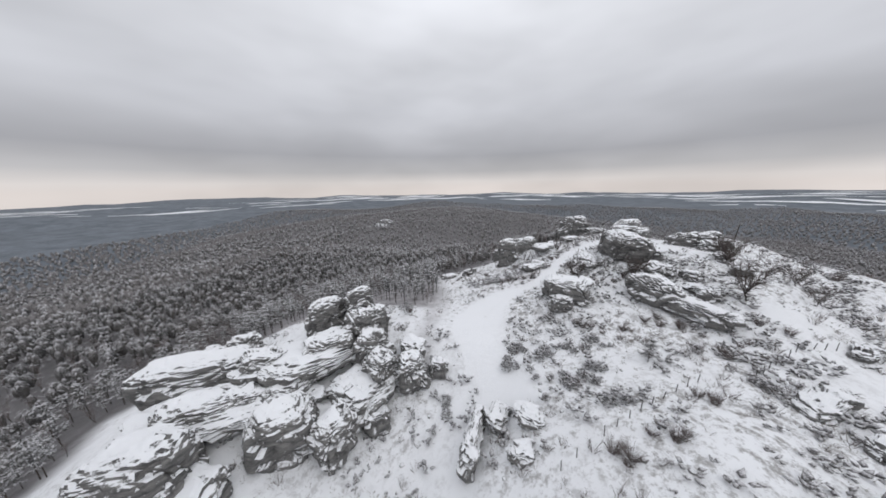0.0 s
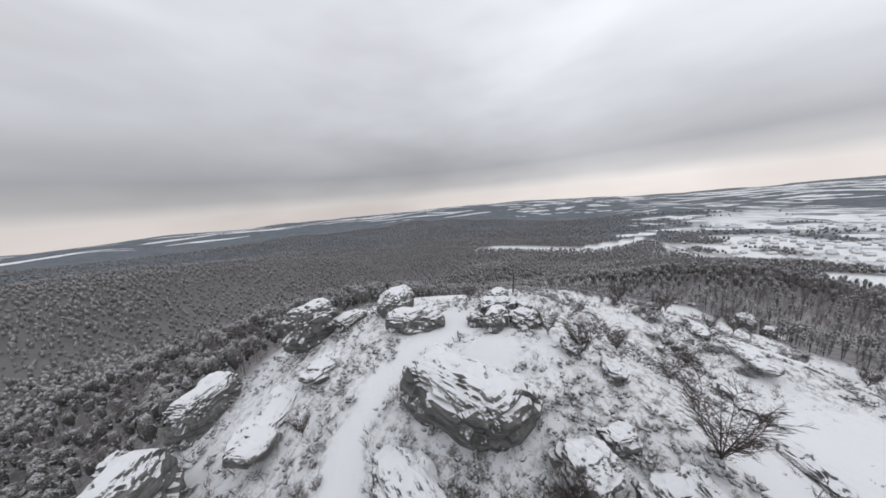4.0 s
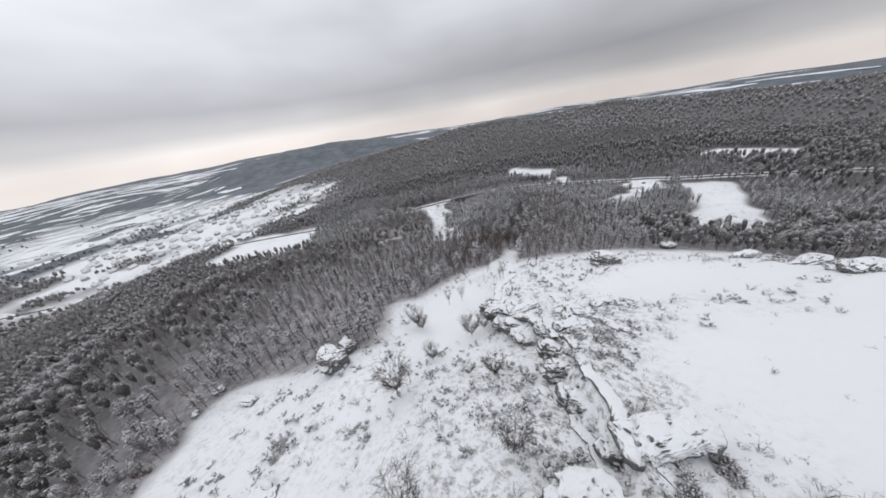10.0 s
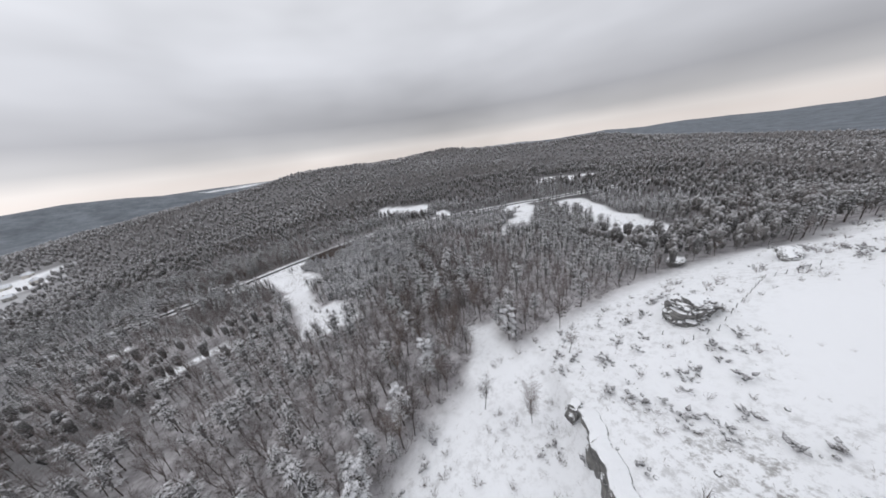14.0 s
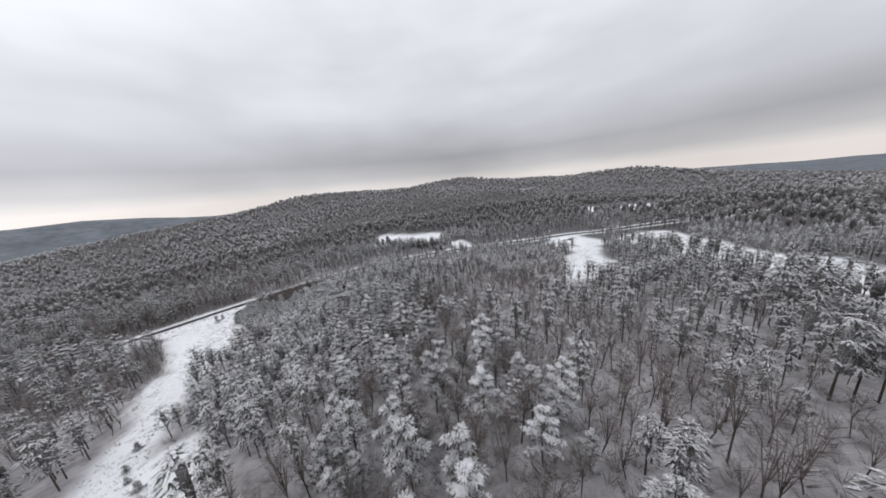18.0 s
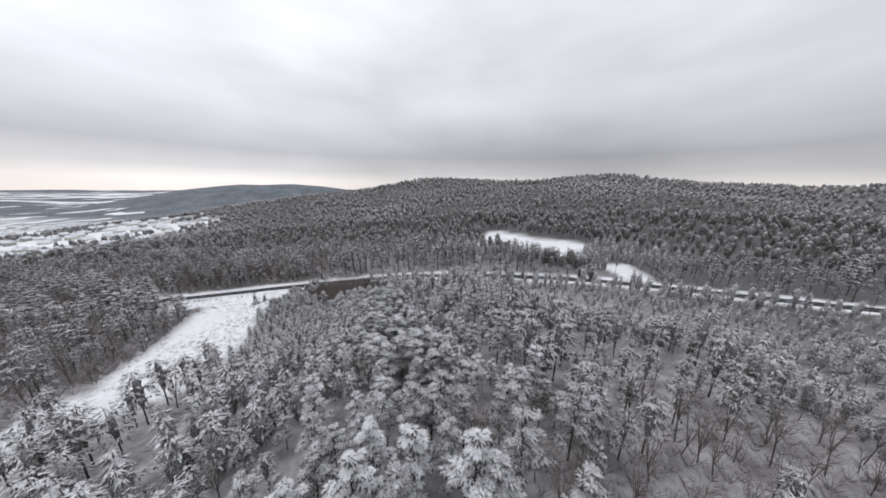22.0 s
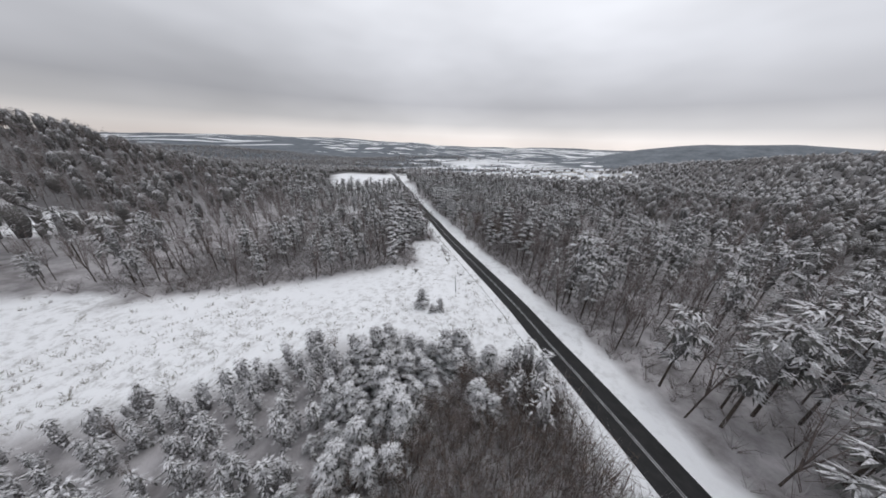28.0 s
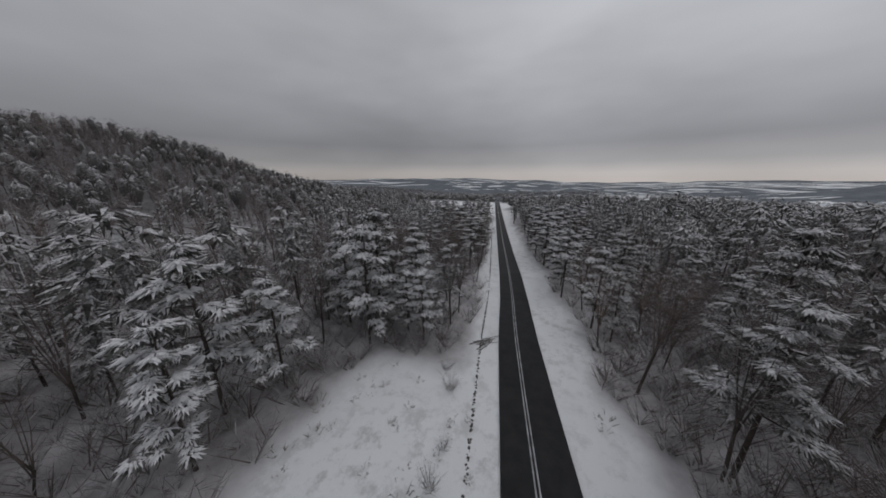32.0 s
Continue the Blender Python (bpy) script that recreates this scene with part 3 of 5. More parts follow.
def field_sheets():
    """All far fields in one mesh: ragged patches a little over the ground."""
    co, faces = [], []
    r = random.Random(9)
    for x, y, length, width, turn in FAR_FIELDS:
        nu, nv, n = 10, 4, len(co)
        c, s = math.cos(turn), math.sin(turn)
        lean, wob = r.uniform(-0.3, 0.3), [r.uniform(0.7, 1.25) for _ in range(nu + 1)]
        for i in range(nu + 1):
            for j in range(nv + 1):
                u = (i / nu - 0.5) * length
                v = (j / nv - 0.5) * width * wob[i] * (1 - 0.75 * abs(2 * i / nu - 1) ** 3) + lean * u * 0.5 + 0.16 * width * math.sin(5.3 * i + 7 * lean)
                px, py = x + u * c - v * s, y + u * s + v * c
                co.append((px, py, float(sheet_height(np.array(px), np.array(py))) + 1.2))
        faces += [(n + i * (nv + 1) + j, n + (i + 1) * (nv + 1) + j, n + (i + 1) * (nv + 1) + j + 1, n + i * (nv + 1) + j + 1) for i in range(nu) for j in range(nv)]
    me = bpy.data.meshes.new("far_fields")
    fill_mesh(me, np.array(co), np.array(faces))
    me.materials.append(m_field_snow)
    return me


tagged(new("far_fields", field_sheets()), "snow-covered fields between woods on the far plain", "fields", kind="stuff")

# ---- the road ----


def ribbon(name, offset_a, offset_b, lift, mat, first=0, last=None, wobble=0.0, thick=0.05):
    """A strip along the road between two distances to the left of its middle line, with a little thickness."""
    line = [Vector(p) for p in ROAD_LINE[first:last]]
    co, faces = [], []
    for i, p in enumerate(line):
        along = (line[min(i + 1, len(line) - 1)] - line[max(i - 1, 0)])
        side = Vector((-along.y, along.x, 0)).normalized()
        w = wobble * float(wave(p.x, p.y, 9, 1.0 + offset_a))
        co += [p + side * (offset_a + w) + Vector((0, 0, lift)), p + side * (offset_b + w) + Vector((0, 0, lift)),
               p + side * (offset_b + w) + Vector((0, 0, lift - thick)), p + side * (offset_a + w) + Vector((0, 0, lift - thick))]
        if i:
            a, b = 4 * i - 4, 4 * i
            faces += [(a, a + 1, b + 1, b), (a + 1, a + 2, b + 2, b + 1), (a + 3, a, b, b + 3)]
    me = bpy.data.meshes.new(name)
    me.from_pydata(co, [], faces)
    bm = bmesh.new()
    bm.from_mesh(me)
    bmesh.ops.recalc_face_normals(bm, faces=bm.faces)
    bm.to_mesh(me)
    bm.free()
    me.materials.append(mat)
    return new(name, me)


half = ROAD_WIDTH / 2
road_ob = tagged(ribbon("road", half, 1.0 - half, 0.06, m_asphalt, thick=0.3), "straight wet black asphalt road between snow banks", "road", kind="structure")
for a in (0.78, 0.52):
    strip = ribbon("slush_line", a + 0.1, a, 0.075, m_slush, 0, None, 0.05)
    strip.parent = road_ob


# ---- building blocks ----


def part(name, me, parent, label=""):
    ob = new(name, me)
    ob.parent = parent
    if label:
        ob["label"] = label
    return ob


def tri_mesh(name, co, faces, mats, index):
    me = bpy.data.meshes.new(name)
    fill_mesh(me, np.array(co), np.array(faces))
    for m in mats:
        me.materials.append(m)
    me.polygons.foreach_set("material_index", np.array(index, dtype=np.int32))
    return me


def clump(rng, at, out, length, width, thick, snow):
    """A needle clump on a twig: eight faces, long along out, its upper faces mostly under snow."""
    out = out / (np.linalg.norm(out) + 1e-9)
    side = np.cross(out, (rng.uniform(-0.45, 0.45), rng.uniform(-0.45, 0.45), 1.0))
    side /= np.linalg.norm(side) + 1e-9
    up = np.cross(side, out)
    j = lambda: rng.uniform(0.7, 1.3)
    v = [at - out * length * 0.35 * j(), at + side * width * j(), at + out * length * 0.65 * j(), at - side * width * j(),
         at + up * thick * j() + out * rng.uniform(-0.2, 0.2) * length, at - up * thick * 0.8 * j()]
    f = [(0, 3, 4), (3, 2, 4), (2, 1, 4), (1, 0, 4), (3, 0, 5), (2, 3, 5), (1, 2, 5), (0, 1, 5)]
    m = [0 if rng.random() < snow else 1 for _ in range(4)] + [1] * 4
    return v, f, m


def gather(pieces):
    co, faces, index = [], [], []
    for v, f, m in pieces:
        n = len(co)
        co += [tuple(p) for p in v]
        faces += [tuple(a + n for a in q) for q in f]
        index += m
    return co, faces, index


def limb(a, b, ra, rb, sides=3, mat=0):
    """A tapered stick from a to b, of triangles."""
    a, b = np.array(a, float), np.array(b, float)
    d = b - a
    d /= np.linalg.norm(d) + 1e-9
    s = np.cross(d, (0.3, 0.9, 0.2))
    s /= np.linalg.norm(s) + 1e-9
    t = np.cross(d, s)
    v, f = [], []
    for c, r in ((a, ra), (b, rb)):
        v += [c + r * (s * math.cos(2 * math.pi * k / sides) + t * math.sin(2 * math.pi * k / sides)) for k in range(sides)]
    for k in range(sides):
        n = (k + 1) % sides
        f += [(k, n, sides + n), (k, sides + n, sides + k)]
    f.append((sides, sides + 1, sides + 2))
    return v, f, [mat] * len(f)


def spike(a, b, r, mat=0):
    """A twig or blade that runs out to a point."""
    a, b = np.array(a, float), np.array(b, float)
    d = b - a
    s = np.cross(d, (0.3, 0.9, 0.2))
    s *= r / (np.linalg.norm(s) + 1e-9)
    t = np.cross(d, s)
    t *= r / (np.linalg.norm(t) + 1e-9)
    return [a + s, a - 0.5 * s + 0.87 * t, a - 0.5 * s - 0.87 * t, b], [(0, 1, 3), (1, 2, 3), (2, 0, 3)], [mat] * 3


def pine_pieces(rng, height, clumps, spread, bottom, snow, size):
    """The trunk and crown of a pine: a crown of whorls that droop under snow, from bottom (a share of the height) up."""
    trunk, crown = [], []
    lean = np.array([rng.uniform(-0.04, 0.04), rng.uniform(-0.04, 0.04)]) * height
    n = 5
    at = lambda u: np.array([lean[0] * u * u, lean[1] * u * u, height * u])
    for k in range(n):
        trunk.append(limb(at(k / n), at((k + 1) / n), 0.011 * height * (1 - 0.85 * k / n) + 0.02, 0.011 * height * (1 - 0.85 * (k + 1) / n) + 0.02, 5))
    for k in range(clumps):
        u = bottom + (1 - bottom) * ((k + rng.random()) / clumps) ** 0.9
        w = (u - bottom) / (1 - bottom)
        reach = spread * height * min(1.0, 0.6 + 1.3 * w) * math.sqrt(max(0.0, 1.03 - w * w)) * rng.uniform(0.4, 1.05)
        ang = rng.uniform(0, 2 * math.pi)
        d = np.array([math.cos(ang), math.sin(ang), 0])
        droop = rng.uniform(-0.45, 0.05) + 0.5 * w
        crown.append(clump(rng, at(u) + d * reach + (0, 0, 0.25 * reach * droop), d + (0, 0, droop), size * rng.uniform(0.7, 1.25), size * 0.42, size * rng.uniform(0.26, 0.42), snow))
        if k % 4 == 0:
            trunk.append(limb(at(u - 0.03), at(u) + d * reach * 0.8, 0.05, 0.015, 3))
    crown.append(clump(rng, at(0.98), np.array([rng.uniform(-1, 1), rng.uniform(-1, 1), 0.5]), size * 0.9, size * 0.4, size * 0.3, snow))
    return trunk, crown


def core(rng, height, low, high, radius):
    """The dense middle of a crown: an uneven spindle."""
    rings, sides = ((low, 0.45), (low + 0.4 * (high - low), 1.0), (low + 0.82 * (high - low), 0.78)), 5
    v, f = [], []
    for u, k in rings:
        a0 = rng.uniform(0, 1)
        for n in range(sides):
            a, r = a0 + 2 * math.pi * n / sides, radius * k * rng.uniform(0.65, 1.35)
            v.append((math.cos(a) * r, math.sin(a) * r, height * (u + rng.uniform(-0.03, 0.03))))
    v.append((0, 0, height * high))
    for r in range(2):
        for n in range(sides):
            a, b = r * sides + n, r * sides + (n + 1) % sides
            f += [(a, b, b + sides), (a, b + sides, a + sides)]
    f += [(2 * sides + n, 2 * sides + (n + 1) % sides, 3 * sides) for n in range(sides)]
    return v, f, [0] * len(f)


def bough_pine(rng, height, boughs, pads, flakes, spread, bottom, size, pointed):
    """A pine near enough to show its boughs: each one droops and bears cushions of snowy needles."""
    trunk, crown = pine_pieces(rng, height, 0, spread * 0.4, 0.8, 0.8, size * 0.5)
    for k in range(boughs):
        u = bottom + (0.97 - bottom) * (k + rng.random()) / boughs
        w = (u - bottom) / (1 - bottom)
        reach = spread * height * ((1.08 - w) if pointed else (0.5 + 0.6 * math.sin(math.pi * (0.2 + 0.75 * w)) - 0.4 * w)) * rng.uniform(0.5, 1.2)
        a = k * 2.4 + rng.uniform(-0.6, 0.6)
        d = np.array([math.cos(a), math.sin(a), 0])
        rise = rng.uniform(-0.4, 0.1) + 0.5 * w
        root = np.array([0, 0, height * u])
        trunk.append(limb(root - (0, 0, 0.3), root + d * reach * 0.9 + (0, 0, rise * reach * 0.9), 0.07, 0.02, 3))
        side = np.array([-d[1], d[0], 0])
        for n in range(pads):
            v = 0.35 + 0.7 * (n + rng.random()) / pads
            at = root + d * reach * v + side * reach * rng.uniform(-0.3, 0.3) * v + (0, 0, rise * reach * v - 0.15 * reach * v * v)
            crown += pad(rng, at, size * rng.uniform(0.7, 1.25), flakes, d)
    crown += pad(rng, np.array([0, 0, height * 0.97]), size, flakes, np.array([0, 0, 0.4]))
    return trunk, crown


def flake(rng, at, out, length, width, mat):
    """One drooping needle spray: a narrow leaf that runs out to a point."""
    out = out / (np.linalg.norm(out) + 1e-9)
    side = np.cross(out, (rng.uniform(-0.6, 0.6), rng.uniform(-0.6, 0.6), 1.0))
    side *= width / (np.linalg.norm(side) + 1e-9)
    return [at - side, at + side, at + out * length + (0, 0, -0.12 * length)], [(0, 1, 2)], [mat]


def pad(rng, at, radius, flakes, out, snow=0.55, flat=0.5):
    """A cushion of needle sprays round the end of a bough: snow on its top, dark underneath."""
    pieces = []
    for _ in range(flakes):
        d = np.array([rng.gauss(0, 1), rng.gauss(0, 1), rng.gauss(0.25, 0.8)])
        d /= np.linalg.norm(d) + 1e-9
        white = d[2] + rng.uniform(-0.45, 0.45) > 0.62 - snow
        go = np.array([d[0], d[1], 0.35 * d[2] - 0.35]) + 0.5 * out
        k = radius * rng.uniform(0.55, 1.0)
        pieces.append(flake(rng, at + d * radius * np.array([0.75, 0.75, flat]) * rng.uniform(0.5, 1.0), go, k, k * rng.uniform(0.12, 0.22), 0 if white else 1))
    return pieces


def sliver(rng, a, b, w, mat=0):
    """The finest twig: one narrow three-cornered face."""
    d = b - a
    s = np.cross(d, (rng.uniform(-1, 1), rng.uniform(-1, 1), rng.uniform(-0.3, 0.3)))
    s *= w / (np.linalg.norm(s) + 1e-9)
    return [a + s, a - s, b], [(0, 1, 2)], [mat]


def aside(rng, p, ang, reach, rise):
    return p + np.array([math.cos(ang), math.sin(ang), rise]) * reach


def bare_pieces(rng, height, boughs, twigs, spread, forks=(0.3, 0.5), sprays=0, stout=1.0):
    """The trunk and the bare, branching crown of a deciduous tree; with sprays each twig bears finer ones."""
    trunk, crown = [], []
    fork = rng.uniform(*forks) * height
    lean = np.array([rng.uniform(-0.06, 0.06) * height, rng.uniform(-0.06, 0.06) * height, fork])
    r0 = (0.015 if stout > 1 else 0.0095) * height
    n = 5 if sprays else 3
    trunk.append(limb((0, 0, -0.4), lean * 0.5, r0, r0 * 0.85, n))
    trunk.append(limb(lean * 0.5, lean, r0 * 0.85, r0 * 0.7, n))
    for k in range(boughs):
        ang = 2 * math.pi * (k + rng.random() * 0.7) / boughs
        start = lean * rng.uniform(0.7, 1.0)
        d = np.array([math.cos(ang) * spread, math.sin(ang) * spread, 1.0]) * rng.uniform(0.7, 1.05)
        mid = start + d * (height - fork) * 0.5
        tip = start + d * (height - fork) * np.array([0.8, 0.8, 0.98])
        crown.append(limb(start, mid, r0 * 0.5, r0 * 0.3, 3))
        crown.append(spike(mid, tip, r0 * 0.3))
        for _ in range(twigs):
            u = rng.uniform(0.12, 1.0)
            p = start + (mid - start) * min(1, 2 * u) + (tip - mid) * max(0, 2 * u - 1)
            a2 = ang + rng.uniform(-1.9, 1.9)
            q = aside(rng, p, a2, height * rng.uniform(0.08, 0.2) * (0.6 + spread), rng.uniform(0.2, 1.3))
            mat = rng.choice((0, 1))
            if not sprays:
                crown.append(sliver(rng, p, q, r0 * 0.3, mat))
                continue
            crown.append(spike(p, q, r0 * 0.2 * stout, mat))
            for _ in range(sprays):
                w = p + (q - p) * rng.uniform(0.2, 1)
                crown.append(sliver(rng, w, aside(rng, w, a2 + rng.uniform(-1.4, 1.4), height * rng.uniform(0.04, 0.11), rng.uniform(-0.1, 1.0)), r0 * 0.13 * stout, rng.choice((0, 0, 1))))
    return trunk, crown


PINE_MATS, BARE_MATS = [m_snow_needles, m_needles, m_bark], [m_twig, m_frost_twig, m_bark]


def merged(trunk, crown):
    co, f, m = gather(crown)
    n = len(co)
    tc, tf, tm = gather(trunk)
    return np.array(co + tc, dtype=np.float32), np.array(f + [tuple(a + n for a in q) for q in tf]), np.array(m + [2] * len(tm))


def scatter(name, templates, places, mats, label, category):
    """Many trees too far or too many to count, joined into one mesh. places: x, y, z, size, turn, kind."""
    cos, fs, ms, n = [], [], [], 0
    for x, y, z, size, turn, kind in places:
        co, f, m = templates[kind]
        c, s = math.cos(turn) * size, math.sin(turn) * size
        cos.append(np.stack([co[:, 0] * c - co[:, 1] * s + x, co[:, 0] * s + co[:, 1] * c + y, co[:, 2] * size + z], 1))
        fs.append(f + n)
        ms.append(m)
        n += len(co)
    me = bpy.data.meshes.new(name)
    fill_mesh(me, np.concatenate(cos), np.concatenate(fs))
    for m in mats:
        me.materials.append(m)
    me.polygons.foreach_set("material_index", np.concatenate(ms).astype(np.int32))
    return tagged(new(name, me), label, category, kind="stuff")


# ---- the woods ----
rng = random.Random(11)
WOOD_LINE = [(200, -30), (188, -62), (172, -140), (184, -215), (228, -278), (330, -284), (420, -255)]
WHOLE_LINE = [(0, 0), (5, 60), (60, 110), (100, 115), (160, 85), (195, 20)] + WOOD_LINE


def wooded(step, x0, x1, y0, y1, seed):
    """Places for trees on a shaken grid, in the woods alone."""
    r = np.random.RandomState(seed)
    x, y = np.meshgrid(np.arange(x0, x1, step), np.arange(y0, y1, step))
    x = (x + r.uniform(-0.48, 0.48, x.shape) * step).ravel()
    y = (y + r.uniform(-0.48, 0.48, y.shape) * step).ravel()
    keep = (openness(x, y) < 0.35)
    return x[keep], y[keep]


def wood_kind(x, y):
    """The share of bare trees, the share of gaps and the usual height of the wood at a place."""
    share = 0.18 + 0.3 * wave(x, y, 60, 0.7)
    gap = np.full(np.shape(x), 0.08)
    tall = 13.5 + 2.0 * wave(x, y, 40, 1.9)

    def zone(cx, cy, rx, ry, s, g, h):
        nonlocal share, gap, tall
        k = np.clip(1.6 - 1.3 * np.hypot((x - cx) / rx, (y - cy) / ry), 0, 1)
        share, gap, tall = share + k * (s - share), gap + k * (g - gap), tall + k * (h - tall)

    zone(185, -85, 75, 50, 0.85, 0.06, 14)      # bare wood under the cliff
    zone(320, -60, 125, 130, 0.78, 0.03, 13)
    zone(345, -222, 80, 60, 0.78, 0.3, 13)      # open wood beyond the meadow
    zone(222, -183, 34, 42, 0.08, 0.04, 9.6)
    zone(128, -206, 48, 40, 0.93, 0.06, 11.5)     # bare thicket before the clearings
    zone(150, -140, 62, 36, 0.66, 0.12, 14)
    zone(110, -285, 80, 26, 0.05, 0.03, 4.2)
    zone(96, -240, 26, 26, 0.05, 0.02, 4.6)
    zone(150, -292, 70, 22, 0.05, 0.05, 5.4)    # low plantations that let the road be seen
    zone(45, -285, 40, 22, 0.05, 0.05, 5)
    zone(-60, -190, 45, 60, 0.05, 0.02, 6)
    zone(120, -360, 60, 25, 0.1, 0.1, 8)
    n = 0.755 * x + 0.656 * y
    k = np.clip((x - 172) / 12, 0, 1) * np.clip((278 - x) / 4, 0, 1) * np.clip((42 - n) / 6, 0, 1) * np.clip((-205 - y) / 30, 0, 1) * np.clip((y - np.minimum(-311, -303 + 0.35 * (x - 284)) - np.maximum(0, -303 + 0.35 * (x - 284) + 311)) / 3, 0, 1)
    share, gap, tall = share + k * (0.05 - share), gap + k * (0.03 - gap), tall + k * (10.4 - 6.2 * np.clip((x - 185) / 75, 0, 1) - tall)
    zone(281, -275, 17, 22, 0.05, 0.01, 5.0)
    zone(253, -291, 20, 15, 0.97, 0.97, 7)       # a bare thicket beside the road
    zone(335, -322, 120, 26, 0.55, 0.06, 15)
    zone(352, -300, 46, 17, 0.62, 0.05, 14)
    zone(245, 105, 55, 50, 0.8, 0.12, 5.5)       # low scrubby wood on the eastern flank
    zone(318, -238, 26, 24, 0.4, 0.12, 12)
    zone(338, -259, 34, 14, 0.3, 0.1, 14)      # snowy pines at the end of the meadow
    return share, gap, tall




def crowned(seed, pads, flakes, spread, bottom, size, radius, trunk=True, pointed=False):
    """A tree of the joined woods: a dark middle and cushions of snowy sprays."""
    r = random.Random(seed)
    sticks = pine_pieces(r, 12.0, 0, spread, bottom, 0.8, size)[0] if trunk else [([(0.12, 0, -0.5), (-0.06, 0.1, -0.5), (0, 0, 12 * bottom + 2)], [(0, 1, 2)], [0])]
    crown = [core(r, 12.0, bottom, 0.92, radius)]
    for k in range(pads):
        w = ((k + r.random()) / pads) ** 0.9
        reach = spread * 12 * ((1.05 - w) if pointed else min(1.0, 0.6 + 1.3 * w) * math.sqrt(max(0.0, 1.03 - w * w))) * r.uniform(0.35, 1.0)
        a = 2.4 * k + r.uniform(-0.8, 0.8)
        d = np.array([math.cos(a), math.sin(a), 0.0])
        crown += pad(r, d * reach + (0, 0, 12 * (bottom + (1 - bottom) * w)), size * r.uniform(0.75, 1.2), flakes, d)
    return merged(sticks, crown)


near_pine = [crowned(50 + k, 16, 22, 0.2, 0.36, 1.0, 0.6) for k in range(6)]
mid_pine = [crowned(60 + k, 6, 8, 0.2, 0.3, 1.7, 1.5, False) for k in range(6)]
young_pine = [crowned(65 + k, 16, 15, 0.32, 0.04, 1.25, 1.4, True, True) for k in range(5)]
near_bare = [merged(*bare_pieces(random.Random(70 + k), 12.0, 7, 16, 0.2, (0.2, 0.45))) for k in range(6)]


def far_tree(seed, lobes):
    """A tree of the far woods: an uneven domed crown, with side lobes where it is nearer."""
    r = random.Random(seed)
    v, f = [], []
    tip = (r.uniform(-1, 1), r.uniform(-1, 1), 12 * r.uniform(0.9, 1.05))
    for u, k in ((0.42, 1.0), (0.76, 0.85)):
        for n in range(4):
            a = 1.57 * n + r.uniform(-0.5, 0.5)
            v.append((math.cos(a) * 2.5 * k * r.uniform(0.55, 1.3), math.sin(a) * 2.5 * k * r.uniform(0.55, 1.3), 12 * (u + r.uniform(-0.09, 0.09))))
    v.append(tip)
    for n in range(4):
        b = (n + 1) % 4
        f += [(n, b, 4 + b), (n, 4 + b, 4 + n), (4 + n, 4 + b, 8)]
    pieces = [(v, f, [1] * len(f))]
    for k in range(lobes):
        a = r.uniform(0, 6.28)
        d = np.array([math.cos(a), math.sin(a), r.uniform(-0.2, 0.4)])
        pieces.append(clump(r, d * 1.7 + (0, 0, 12 * r.uniform(0.55, 0.95)), d, 2.4, 1.1, 0.7, 0.5))
    co, f, m = gather(pieces)
    return np.array(co, dtype=np.float32), np.array(f), np.full(len(f), 2 if seed >= 110 else 1)


far_pine = [far_tree(90 + k, 1 if k < 6 else 0) for k in range(12)] + [far_tree(110 + k, 0) for k in range(6)]
STUFF = {"near_pine": [], "mid_pine": [], "near_bare": [], "young": []}
CLOSE = {"pine": [], "young": [], "bare": []}
REACH = {"pine": 30.0, "young": 13.0, "bare": 26.0}


def inner_wood(x, y):
    return (line_distance(WHOLE_LINE, x, y) < 105) | (np.hypot(x - 340, y + 50) < 95)


def plant(step, seed, wanted):
    """Sets out the wood on a grid of that step, where wanted() allows."""
    x, y = wooded(step, -300, 560, -470, 330, seed)
    keep = wanted(x, y)
    x, y = x[keep], y[keep]
    share, gap, tall = wood_kind(x, y)
    z, d, dw = ground(x, y), line_distance(WHOLE_LINE, x, y), line_distance(WOOD_LINE, x, y)
    for i in range(len(x)):
        if rng.random() < gap[i]:
            continue
        bare, young = rng.random() < share[i], tall[i] < 10.5
        size = tall[i] / 12 * rng.uniform(0.55, 1.2)
        spot = (float(x[i]), float(y[i]), float(z[i]) - 0.2, size, rng.uniform(0, 6.28), rng.randrange(5))
        kind = "bare" if bare else "young" if young else "pine"
        if dw[i] < REACH[kind]:
            CLOSE[kind].append(spot)
        elif bare:
            if d[i] < 170 or i % 3:
                STUFF["near_bare"].append(spot)
        elif young:
            STUFF["young"].append(spot)
        else:
            STUFF["near_pine" if d[i] < 70 or dw[i] < 95 or (d[i] < 120 and x[i] > 200 and y[i] > -120) or (-190 < x[i] < 40 and -10 < y[i] < 190 and d[i] < 160) or (-70 < x[i] < 130 and -345 < y[i] < -130) else "mid_pine"].append(spot)


plant(4.7, 3, lambda x, y: inner_wood(x, y) & (wood_kind(x, y)[2] >= 10.5))
plant(5.4, 5, lambda x, y: ~inner_wood(x, y) & (wood_kind(x, y)[2] >= 10.5))
plant(2.1, 7, lambda x, y: (line_distance(WOOD_LINE, x, y) < 66) & (wood_kind(x, y)[2] < 7.8))
plant(3.5, 6, lambda x, y: (line_distance(WHOLE_LINE, x, y) < 150) & ((line_distance(WOOD_LINE, x, y) >= 66) | (wood_kind(x, y)[2] >= 7.8)) & (wood_kind(x, y)[2] < 10.5))
plant(4.5, 8, lambda x, y: (line_distance(WHOLE_LINE, x, y) >= 150) & (wood_kind(x, y)[2] < 10.5))
